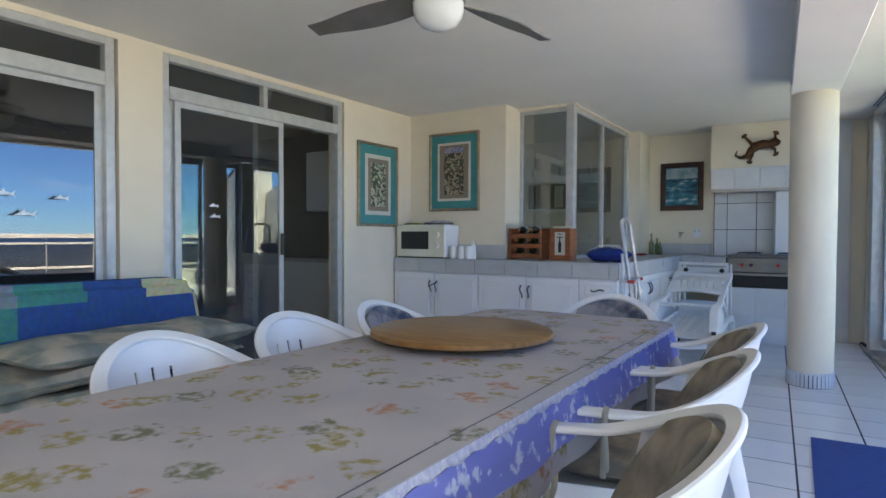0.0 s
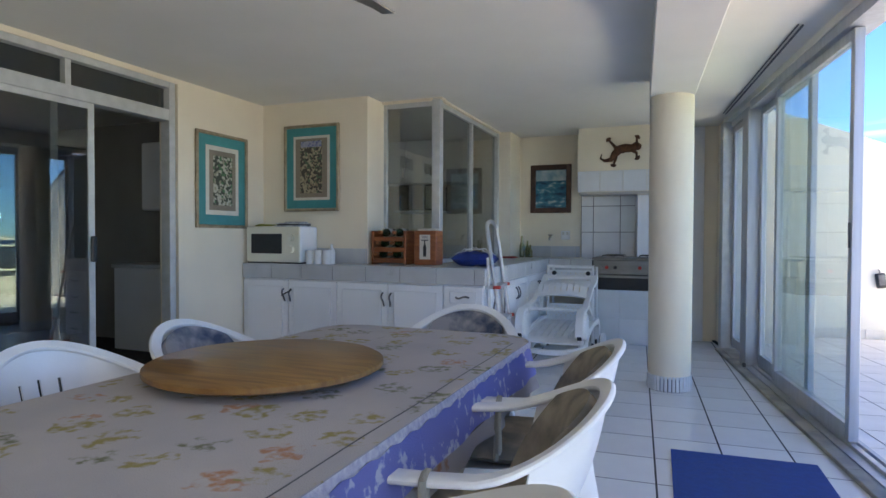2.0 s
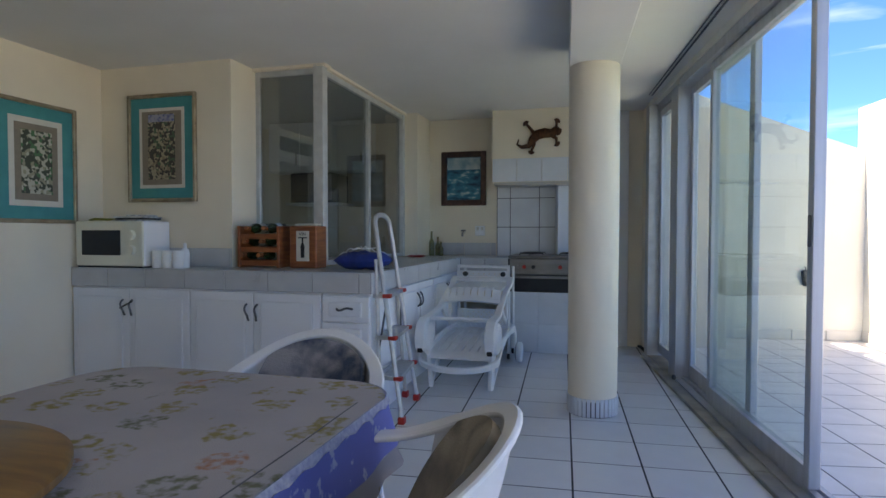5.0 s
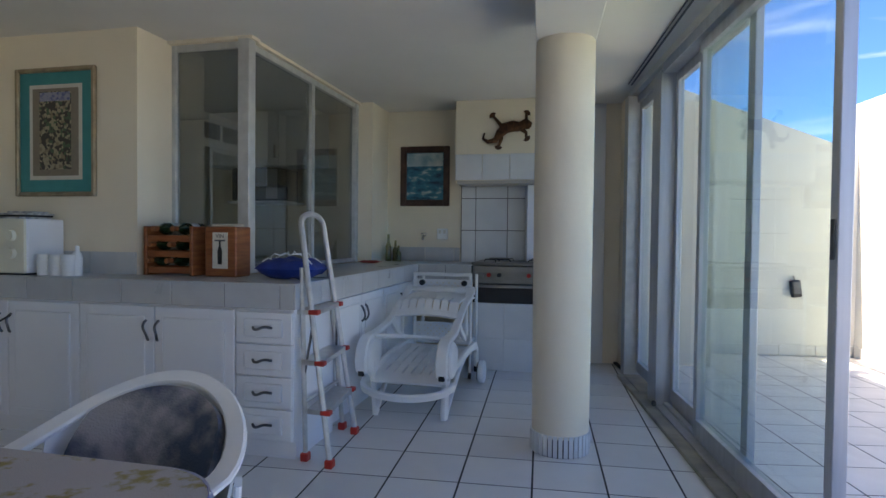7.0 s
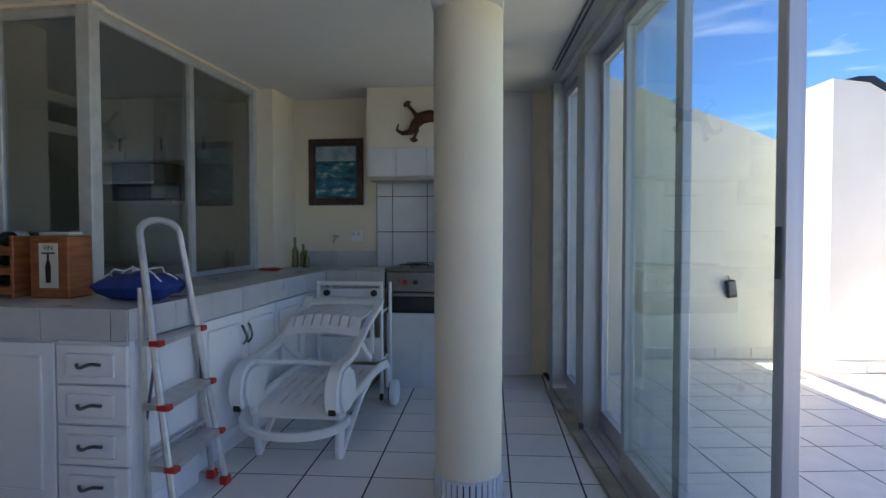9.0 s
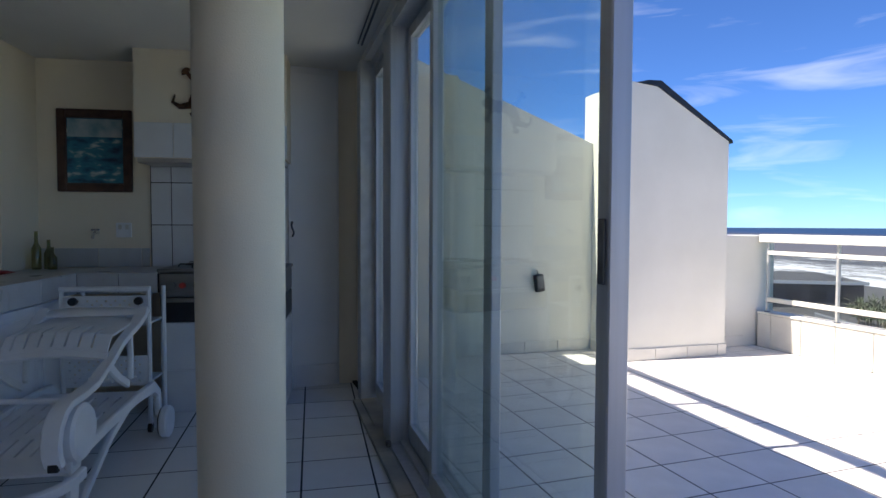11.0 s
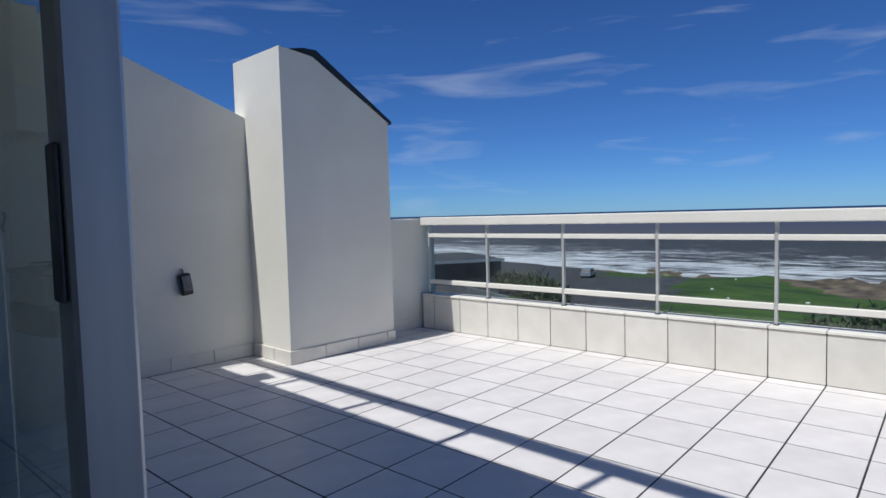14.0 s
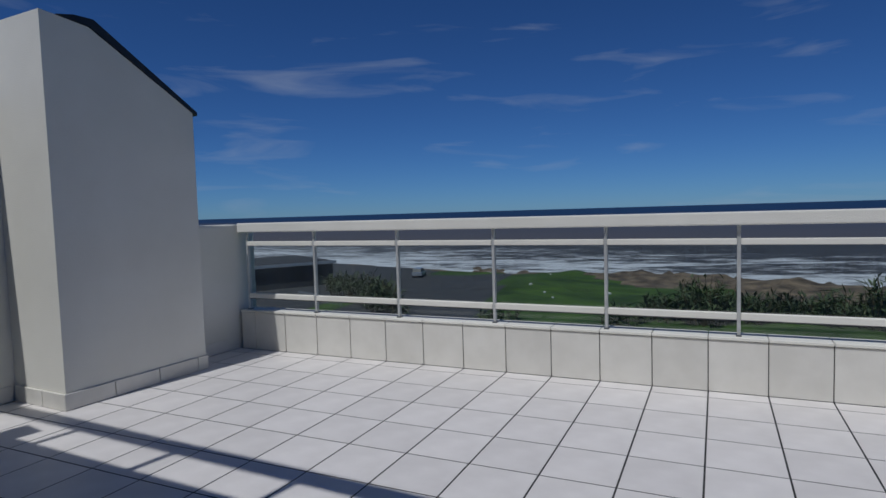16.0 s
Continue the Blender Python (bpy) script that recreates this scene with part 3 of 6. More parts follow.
for i, y in enumerate(posts):
    part("post", boxes((0.038, 0.072, y - 0.011, y + 0.011, P_TOP + 0.022, 1.089), bev=0.003), M_WALU, rail)
    part("foot", boxes((0.030, 0.080, y - 0.016, y + 0.016, P_TOP + 0.0215, P_TOP + 0.030)), M_DALU, rail)
    if i:
        a, b = y + 0.0115, posts[i - 1] - 0.0115
        part("mid_rail", boxes((0.03, 0.07, a, b, 0.965, 1.005), bev=0.004), M_OUT, rail)
        part("low_rail", boxes((0.03, 0.07, a, b, 0.487, 0.53), bev=0.004), M_OUT, rail)
        part("bead", boxes((0.044, 0.058, a, b, 0.478, 0.4865)), M_DALU, rail, "dark glazing bead")
        pane("pane", 0.077, 0.083, a - 0.011, b + 0.011, 0.40, 0.965, M_BGLASS, rail)

# ---- coast ----
SEA = -12.2
M_GRASS = mat("grass", (0.085, 0.155, 0.022), 0.9, color2=(0.035, 0.07, 0.014), scale=0.35, bump=0.6, bump_scale=1.6, detail=10, stretch=(1, 0.5, 1))
M_ROCK = mat("shore_rock", (0.30, 0.22, 0.14), 0.9, color2=(0.09, 0.07, 0.05), scale=0.6, bump=0.9, bump_scale=0.9, detail=10)
M_ASPH = mat("worn_asphalt", (0.085, 0.085, 0.085), 0.9, color2=(0.06, 0.06, 0.06), scale=0.4, bump=0.3, bump_scale=8)
M_LEAF = mat("dusty_green_leaves", (0.12, 0.15, 0.06), 0.6, color2=(0.05, 0.075, 0.03), scale=0.8, piece=0.2)
M_DRY = mat("dry_leaf_stems", (0.26, 0.20, 0.11), 0.8, color2=(0.08, 0.06, 0.03), scale=0.8)


def relief(m, strength, dist):
    """Coarse relief for ground seen from afar."""
    for n in m.node_tree.nodes:
        if n.type == "BUMP":
            n.inputs["Strength"].default_value, n.inputs["Distance"].default_value = strength, dist
    return m


relief(M_GRASS, 1.0, 0.35)
relief(M_ROCK, 1.0, 0.7)


def shore(y):
    return 103 + 0.36 * y + 5 * noise.noise((y * 0.05, 1.3, 0)) + 2.0 * noise.noise((y * 0.21, 4.1, 0))


def land(x, y):
    s = shore(y) - x
    if s < 0:
        return max(SEA - 3.5, SEA + 0.2 + s * 0.25)
    h = -10.0 - 2.0 * max(0.0, 1 - s / 14.0) + 0.9 * math.exp(-((s - 12) / 7.0) ** 2) * max(0.0, min(1, (40 - y) / 18))
    if s < 22:
        h += 2.6 * max(0.15, min(1, (34 - y) / 22)) * max(0, noise.fractal((x * 0.22, y * 0.22, 0), 0.7, 2.1, 6)) * (1 - s / 22)
    mound = 1.5 * math.exp(-((x - 82) / 9.0) ** 2 - ((y - 23) / 9.0) ** 2)
    return h + mound + 0.18 * noise.noise((x * 0.11, y * 0.11, 3))


xs = [-400, -60, 6.7, 20, 30, 38] + [40 + 1.6 * i for i in range(75)] + [165, 190, 260, 600, 4600]
ys = [-4600, -600, -200, -120] + [-90 + 2.0 * i for i in range(125)] + [170, 220, 400, 900, 4600]
bm = bmesh.new()
gv = [[bm.verts.new((x, y, land(x, y))) for y in ys] for x in xs]
for i in range(len(xs) - 1):
    for j in range(len(ys) - 1):
        f = bm.faces.new((gv[i][j], gv[i + 1][j], gv[i + 1][j + 1], gv[i][j + 1]))
        f.smooth = True
me = bpy.data.meshes.new("ground")
bm.to_mesh(me)
for m in (M_GRASS, M_ROCK, M_ASPH):
    me.materials.append(m)
for f in me.polygons:
    x, y = f.center.x, f.center.y
    s = shore(y) - x
    n_ = noise.noise((x * 0.09, y * 0.09, 7))
    f.material_index = 1 if s < 23 + 12 * n_ - (9 if y > 18 else 0) else 2 if (24 < y - 0.16 * (x - 60) < 42 and 30 < x < 98) or (y > 46 and s > 8) else 0
tagged(new("ground", me), "grass, rocks and tarmac along the shore", "ground", kind="structure")


def sea_mat():
    m = bpy.data.materials.new("sea_water")
    m.use_nodes = True
    n, l = m.node_tree.nodes, m.node_tree.links
    p = n["Principled BSDF"]
    geo, sep = n.new("ShaderNodeNewGeometry"), n.new("ShaderNodeSeparateXYZ")
    l.new(geo.outputs["Position"], sep.inputs["Vector"])
    # distance out from the shore line
    k, d = n.new("ShaderNodeMath"), n.new("ShaderNodeMath")
    k.operation, d.operation = "MULTIPLY", "SUBTRACT"
    k.inputs[1].default_value = 0.36
    l.new(sep.outputs["Y"], k.inputs[0])
    l.new(sep.outputs["X"], d.inputs[0])
    l.new(k.outputs["Value"], d.inputs[1])
    far = n.new("ShaderNodeMapRange")
    far.inputs["From Min"].default_value, far.inputs["From Max"].default_value = 200, 900
    l.new(d.outputs["Value"], far.inputs["Value"])
    mix = n.new("ShaderNodeMixRGB")
    mix.inputs[1].default_value, mix.inputs[2].default_value = (0.088, 0.085, 0.080, 1), (0.010, 0.034, 0.085, 1)
    l.new(far.outputs["Result"], mix.inputs[0])
    # breaking surf: long torn streaks that thin out to sea
    mp, w, r = n.new("ShaderNodeMapping"), n.new("ShaderNodeTexNoise"), n.new("ShaderNodeValToRGB")
    mp.inputs["Rotation"].default_value = (0, 0, radians(20))
    mp.inputs["Scale"].default_value = (0.075, 0.022, 1)
    w.inputs["Scale"].default_value, w.inputs["Detail"].default_value, w.inputs["Distortion"].default_value = 1.0, 10.0, 0.5
    w.inputs["Roughness"].default_value = 0.7
    l.new(geo.outputs["Position"], mp.inputs["Vector"])
    l.new(mp.outputs["Vector"], w.inputs["Vector"])
    near = n.new("ShaderNodeMapRange")
    near.inputs["From Min"].default_value, near.inputs["From Max"].default_value = 95, 250
    near.inputs["To Min"].default_value, near.inputs["To Max"].default_value = 0.14, -0.07
    l.new(d.outputs["Value"], near.inputs["Value"])
    add = n.new("ShaderNodeMath")
    fine, fmix = n.new("ShaderNodeTexNoise"), n.new("ShaderNodeMixRGB")
    fine.inputs["Scale"].default_value, fine.inputs["Detail"].default_value, fine.inputs["Roughness"].default_value = 5.5, 8.0, 0.8
    fmix.inputs[0].default_value = 0.55
    l.new(mp.outputs["Vector"], fine.inputs["Vector"])
    l.new(w.outputs["Fac"], fmix.inputs[1])
    l.new(fine.outputs["Fac"], fmix.inputs[2])
    l.new(fmix.outputs["Color"], add.inputs[0])
    l.new(near.outputs["Result"], add.inputs[1])
    r.color_ramp.elements[0].position, r.color_ramp.elements[1].position = 0.56, 0.63
    l.new(add.outputs["Value"], r.inputs["Fac"])
    foam = n.new("ShaderNodeMixRGB")
    foam.inputs[2].default_value = (0.85, 0.85, 0.83, 1)
    l.new(r.outputs["Color"], foam.inputs[0])
    l.new(mix.outputs["Color"], foam.inputs[1])
    l.new(foam.outputs["Color"], p.inputs["Base Color"])
    p.inputs["Roughness"].default_value = 0.55
    p.inputs["Specular IOR Level"].default_value = 0.25
    b = n.new("ShaderNodeBump")
    b.inputs["Strength"].default_value, b.inputs["Distance"].default_value = 0.6, 0.8
    l.new(w.outputs["Fac"], b.inputs["Height"])
    l.new(b.outputs["Normal"], p.inputs["Normal"])
    return m


bm = bmesh.new()
prism(bm, [(60, -4600), (4600, -4600), (4600, 4600), (60, 4600)], SEA - 0.5, SEA)
tagged(part("water", bm, sea_mat()), "brown surf-streaked sea turning dark blue far out", "sea", kind="structure")


def strelitzia(name, x, y, h, n, label, spread=2.2):
    """A clump of tall paddle leaves on stems, some of them dry."""
    t = thing(name, label, "shrub", pose(x, y, land(x, y)))
    rnd = random.Random(int(x * 13 + y * 7))
    stems, leaves = bmesh.new(), bmesh.new()
    for _ in range(n):
        a, r = rnd.uniform(0, 2 * math.pi), spread * rnd.random() ** 0.6
        bx, by = r * math.cos(a), r * math.sin(a)
        hh = h * rnd.uniform(0.45, 1.0) * (1.1 - 0.35 * r / spread)
        lean = Vector((math.cos(a), math.sin(a), 0)) * rnd.uniform(0.1, 0.5) * hh * 0.5
        top = Vector((bx, by, hh)) + lean
        tube(stems, [(bx, by, -0.1), (bx + lean.x * 0.3, by + lean.y * 0.3, hh * 0.6), top], [0.05, 0.04, 0.02], 4)
        for _ in range(6):
            az, up = rnd.uniform(0, 2 * math.pi), rnd.uniform(-0.3, 1.35)
            d = Vector((math.cos(az) * math.cos(up), math.sin(az) * math.cos(up), math.sin(up)))
            w = d.cross(Vector((0, 0, 1))).normalized() * rnd.uniform(0.07, 0.16)
            ln = rnd.uniform(0.6, 1.5)
            base = top - Vector((0, 0, rnd.uniform(0, hh * 0.6)))
            q = [base, base + d * ln * 0.4 + w, base + d * ln + Vector((0, 0, -0.15 * ln)), base + d * ln * 0.4 - w]
            leaves.faces.new([leaves.verts.new(v) for v in q])
    tagged(part("stems", stems, M_DRY, t), kind="stuff")
    tagged(part("crown", leaves, M_LEAF, t), kind="stuff")
    return t


for x, y, h, n in ((64, 37.0, 3.4, 60), (66, 39.5, 3.2, 55), (70, 43, 3.6, 60), (60, 34.5, 2.4, 40), (72, 47, 3.0, 40), (78, 52, 2.6, 40),
                   (62, 2.0, 4.8, 90), (63, 5.5, 2.6, 50), (61, 9.5, 1.6, 40), (64, -1.5, 2.6, 55), (65, -5, 2.8, 55), (64, -9, 3.2, 70), (63, -12.5, 4.8, 80), (64, -16, 3.6, 70), (62, -20, 3.8, 70), (58, 21, 1.2, 30)):
    strelitzia("strelitzia_bush", x, y, h, n, "clump of tall dusty green paddle leaves with dry stems")

lb = thing("low_building", "low grey flat-roofed building below the terrace", "building", pose(76, 72, -10.1, 0, 0, -35))
part("wall", boxes((-15, 15, -9, 9, 0, 3.6)), M_ASPH, lb)
part("roof", boxes((-15.4, 15.4, -9.4, 9.4, 3.601, 3.9), bev=0.05), M_ASPH, lb)
part("parapet_edge", boxes((-15.4, 15.4, -9.55, -9.401, 3.5, 3.95)), M_WALU, lb, "pale roof edge")
for i in range(9):
    part("window", boxes((-13.5 + 3.2 * i, -11.9 + 3.2 * i, -9.06, -9.001, 1.2, 2.5)), M_BLACK, lb)
fn = thing("roadside_fence", "pale railing fence along the tarmac", "fence", pose(63.5, 42.5, -10.0, 0, 0, 62))
for i in range(26):
    part("post", boxes((i * 0.45, i * 0.45 + 0.06, -0.03, 0.03, 0, 1.0)), M_WALU, fn)
part("rail", boxes((0, 11.4, -0.05, -0.031, 0.8, 0.9)), M_WALU, fn)
rk = random.Random(5)
for i in range(90):
    y = rk.uniform(-60, 48)
    x = shore(y) + rk.uniform(0, 9)
    r = rk.uniform(0.4, 1.3)
    bm = bmesh.new()
    bmesh.ops.create_icosphere(bm, subdivisions=2, radius=r)
    for v in bm.verts:
        v.co *= 1 + 0.5 * noise.noise(v.co * 0.9 / r + Vector((i * 3.1, 0, 0)))
        v.co.z *= 0.55
    tagged(part("shore_boulder", bm, M_ROCK, at=pose(x, y, max(land(x, y), SEA - 0.1) + 0.1 * r)), "dark brown boulder at the edge of the surf", "rock", "shore boulders")
for i in range(5):
    x, y = rk.uniform(72, 92), rk.uniform(10, 26)
    bm = bmesh.new()
    bmesh.ops.create_icosphere(bm, subdivisions=1, radius=rk.uniform(0.15, 0.3))
    for v in bm.verts:
        v.co.z *= 0.6
    tagged(part("white_stone", bm, M_OUT, at=pose(x, y, land(x, y) + 0.1)), "pale stone lying on the grass", "rock", "pale stones")

# ---- fitted kitchen (frame K) ----
def handle_at(parent, x, y, z, tilt=0, at=None):
    """A wavy chrome bow handle on a front that faces -y."""
    bm = bmesh.new()
    pts = [(0.008 * math.sin(s * math.pi * 2), -0.026 * math.sin(math.pi * s) ** 0.6, -0.055 + 0.11 * s) for s in [i / 10 for i in range(11)]]
    tube(bm, pts, 0.0075, 6)
    return part("handle", bm, M_DCHROME, parent, "wavy dull chrome handle", at=pose(x, y, z, 0, tilt, 0), round_off=True)


def front(parent, name, x0, x1, z0, z1, y=-0.019, thick=0.018):
    """A foil-wrapped door or drawer front with a raised field, facing -y."""
    bm = boxes((x0, x1, y, y + thick, z0, z1), bev=0.004)
    ix, iz = min(0.055, (x1 - x0) * 0.16), min(0.055, (z1 - z0) * 0.2)
    ob = part(name, bm, M_CAB, parent)
    part("raised_panel", boxes((x0 + ix, x1 - ix, y - 0.010, y - 0.0005, z0 + iz, z1 - iz), bev=0.009, seg=2), M_CAB, ob)
    return ob


def base_unit(name, label, at, w, d, kind_of, h=0.80):
    t = thing(name, label, "cabinet", at, "base cabinets")
    part("body", boxes((0.001, w - 0.001, 0.0, d, 0.10, h)), M_CAB, t)
    part("plinth", boxes((0.001, w - 0.001, 0.03, d, 0.0, 0.099)), M_CAB, t)
    if kind_of == "doors":
        for k in (0, 1):
            x0 = 0.004 + k * w / 2
            dr = front(t, "door", x0, x0 + w / 2 - 0.006, 0.105, h - 0.01)
            handle_at(dr, w / 2 + (0.035 if k else -0.035), -0.031, h - 0.14, 6 if k else -6)
    else:
        n = 4
        for k in range(n):
            z0 = 0.105 + k * (h - 0.115) / n
            dr = front(t, "drawer_front", 0.004, w - 0.004, z0, z0 + (h - 0.115) / n - 0.006)
            handle_at(dr, w / 2, -0.031, z0 + (h - 0.115) / n / 2, 90)
    return t


F = 0.07
base_unit("base_cabinet", "white panelled base cabinet with two doors", K @ pose(-2.36, F, 0), 1.01, 0.27, "doors")
base_unit("base_cabinet", "white panelled base cabinet with two doors", K @ pose(-1.35, F, 0), 0.995, 0.27, "doors")
base_unit("drawer_cabinet", "white cabinet with four panelled drawers", K @ pose(-0.352, F, 0), 0.335, 0.50, "drawers")
# units under the leg towards the cooker, their doors facing the room
LEG = K @ pose(-0.045, 0, 0, 0, 0, 90)
base_unit("base_cabinet", "white panelled base cabinet with two doors", LEG @ pose(0.62, 0, 0), 0.90, 0.54, "doors")
base_unit("base_cabinet", "white panelled base cabinet with two doors", LEG @ pose(1.53, 0, 0), 0.90, 0.54, "doors")

bm = bmesh.new()
tube(bm, [(-1.905, 0.018, 0.655), (-1.87, 0.012, 0.67), (-1.84, 0.012, 0.685), (-1.80, 0.018, 0.705)], 0.006, 6)
tagged(part("door_tie", bm, M_BLACK, at=K), "dark strap tying two cabinet handles together", "strap")
wt = thing("worktop", "grey tiled worktop with a pale tile edge", "worktop", K)
bm = bmesh.new()
prism(bm, [(-2.365, 0.055), (-0.01, 0.055), (-0.01, 2.44), (0.49, 2.44), (0.49, 3.025), (-0.495, 3.025), (-0.495, 2.555), (-0.615, 2.555), (-0.615, 0.615), (-1.21, 0.615), (-1.21, 0.345), (-2.365, 0.345)], 0.802, 0.928)
part("slab", bm, M_GROUT, wt, "dark joints between the tiles")


def tile_row(parent, p0, p1, pitch, z0, z1, material, name="tile", out=0.008, first=None):
    """Upright tiles along the line p0 to p1 (frame K), proud to the right-hand side."""
    p0, p1 = Vector(p0), Vector(p1)
    d = (p1 - p0)
    ln = d.length
    ang = math.degrees(math.atan2(d.y, d.x))
    s = 0.0
    w = first or pitch
    while s < ln - 0.01:
        e = min(s + w, ln)
        part(name, boxes((s + 0.002, e - 0.002, -out, -0.0005, z0, z1), bev=0.002), material, parent, at=pose(p0.x, p0.y, 0, 0, 0, ang))
        s, w = e, pitch


tile_row(wt, (-2.365, 0.055), (-0.01, 0.055), 0.325, 0.803, 0.93, M_GTILE, "edge_tile")
tile_row(wt, (-0.01, 0.047), (-0.01, 2.44), 0.325, 0.803, 0.93, M_GTILE, "edge_tile")
tile_row(wt, (0.0, 2.44), (0.49, 2.44), 0.25, 0.803, 0.93, M_GTILE, "edge_tile")
planes_top = [[(0, -1, -0.05), (0, 1, 0.343), (-1, 0, 2.364), (1, 0, -0.625)], [(0, -1, -0.05), (0, 1, 2.99), (-1, 0, 0.612), (1, 0, -0.004)], [(0, -1, -2.435), (0, 1, 3.02), (-1, 0, 0.0), (1, 0, 0.488)],
              [(0, -1, -0.345), (0, 1, 0.613), (-1, 0, 1.205), (1, 0, -0.614)]]
for pl in planes_top:
    for i in range(-8, 3):
        for j in range(0, 11):
            x0, y0 = -0.005 + i * 0.325, 0.05 + j * 0.3
            q = clip([(x0, y0), (x0 + 0.322, y0), (x0 + 0.322, y0 + 0.297), (x0, y0 + 0.297)], pl)
            if q:
                bm = bmesh.new()
                prism(bm, q, 0.9285, 0.936)
                part("top_tile", bm, M_GTILE, wt)
spl = thing("splashback", "grey tile upstand along the wall", "splashback", K, kind="structure")
tile_row(spl, (-2.365, 0.349), (-1.215, 0.349), 0.325, 0.937, 1.075, M_GTILE, first=0.16)
tile_row(spl, (-0.498, 3.029), (0.26, 3.029), 0.3, 0.937, 1.075, M_GTILE, first=0.1)

# cooker recess: side piers, wall tiles, hood
hood = thing("cooker_hood", "plastered chimney hood with a white tiled apron", "hood", K, kind="structure")
part("body", boxes((0.285, 1.30, 2.655, 3.028, 1.71, CEIL - 0.001)), M_WALL, hood)
for i in range(4):
    x0 = 0.285 + 0.255 * i
    part("apron_tile", boxes((x0 + 0.002, min(x0 + 0.253, 1.30), 2.645, 2.6545, 1.712, 1.95), bev=0.002), M_WTILE, hood)
part("hood_lip", boxes((0.30, 1.28, 2.67, 3.0, 1.68, 1.709)), M_STEEL, hood)
wt2 = thing("wall_tiling", "grey-white wall tiles behind the cooker", "wall tiles", K, kind="structure")
part("backing", boxes((0.27, 1.30, 3.022, 3.0295, 0.94, 1.70)), M_GROUT, wt2)
for i in range(4):
    for j in range(3):
        x0, z0 = 0.105 + 0.315 * i, 0.985 + 0.315 * j - 0.05
        a, b = max(x0, 0.275) + 0.002, min(x0 + 0.311, 1.30)
        part("tile", boxes((a, b, 3.012, 3.0215, z0 + 0.002, min(z0 + 0.311, 1.70)), bev=0.002), M_WTILE, wt2)
stand = thing("cooker_stand", "built-in stand faced with white tiles under the cooker", "cabinet", K)
part("core", boxes((0.50, 1.30, 2.45, 3.02, 0.0, 0.60)), M_WTILE, stand)
for i in range(3):
    for z0, z1 in ((0.002, 0.285), (0.289, 0.596)):
        x0 = 0.50 + 0.285 * i
        part("tile", boxes((x0 + 0.002, min(x0 + 0.283, 1.30), 2.441, 2.4495, z0, z1), bev=0.002), M_WTILE, stand)
ck = thing("cooker", "stainless steel gas cooker with black oven front", "cooker", K @ pose(0.50, 2.42, 0.602))
part("oven", boxes((0.0, 0.80, 0.03, 0.58, 0.0, 0.17), bev=0.006), M_BLACK, ck, "black oven front")
part("oven_trim", boxes((0.02, 0.78, 0.012, 0.029, 0.135, 0.165), bev=0.004), M_COOK, ck)
part("control_panel", boxes((0.0, 0.80, 0.0, 0.58, 0.171, 0.335), bev=0.01), M_COOK, ck)
part("hob", boxes((-0.01, 0.81, -0.01, 0.58, 0.336, 0.36), bev=0.006), M_COOK, ck)
for i, x in enumerate((0.09, 0.15, 0.24, 0.50, 0.60, 0.70)):
    bm = bmesh.new()
    lathe(bm, [(0.018, -0.025), (0.02, -0.001)], 12, axis="y")
    part("knob", bm, M_BLACK if i in (2,) else M_RED if i in (1, 3) else M_COOK, ck, at=pose(x, 0, 0.25), round_off=True)
for x in (0.2, 0.6):
    for y in (0.16, 0.42):
        bm = bmesh.new()
        for k in range(4):
            a = k * math.pi / 2
            tube(bm, [(0.03 * math.cos(a), 0.03 * math.sin(a), 0.0), (0.11 * math.cos(a), 0.11 * math.sin(a), 0.0), (0.12 * math.cos(a), 0.12 * math.sin(a), -0.018)], 0.006, 5)
        tube(bm, [(0.075 * math.cos(i * math.pi / 8), 0.075 * math.sin(i * math.pi / 8), 0) for i in range(16)], 0.005, 5, True)
        part("pan_support", bm, M_BLACK if y < 0.3 else M_COOK, ck, at=pose(x, y, 0.381))

# tall cupboard at the end of the passage
cup = thing("tall_cupboard", "white painted built-in cupboard door in the end wall", "cupboard", pose(1.75, 8.30, 0, 0, 0, 0))
part("carcass", boxes((-0.34, 0.388, 0.02, 0.30, 0.0, CEIL - 0.001)), M_CAB, cup)
dd = part("door", boxes((-0.0, 0.375, 0.0, 0.0195, 0.17, 2.40), bev=0.004), M_CAB, cup)
handle_at(dd, 0.03, -0.004, 1.22, 0)

# ---- things on the worktop ----
WT = 0.937
mw = thing("microwave", "old cream microwave oven standing on the worktop", "microwave", K @ pose(-2.33, 0.065, WT))
part("body", boxes((0.0, 0.59, 0.012, 0.27, 0.012, 0.335), bev=0.008), M_CAB, mw)
part("front", boxes((0.0, 0.59, -0.006, 0.0115, 0.012, 0.335), bev=0.006), M_YPLAS, mw)
part("door_window", boxes((0.06, 0.40, -0.011, -0.0065, 0.09, 0.27), bev=0.004), M_BLACK, mw)
part("base", boxes((0.01, 0.58, 0.0, 0.26, 0.0, 0.0115)), M_BLACK, mw)
for z in (0.235, 0.13):
    bm = bmesh.new()
    lathe(bm, [(0.03, -0.03), (0.034, -0.007)], 16, axis="y")
    part("dial", bm, M_YPLAS, mw, at=pose(0.50, 0, z), round_off=True)
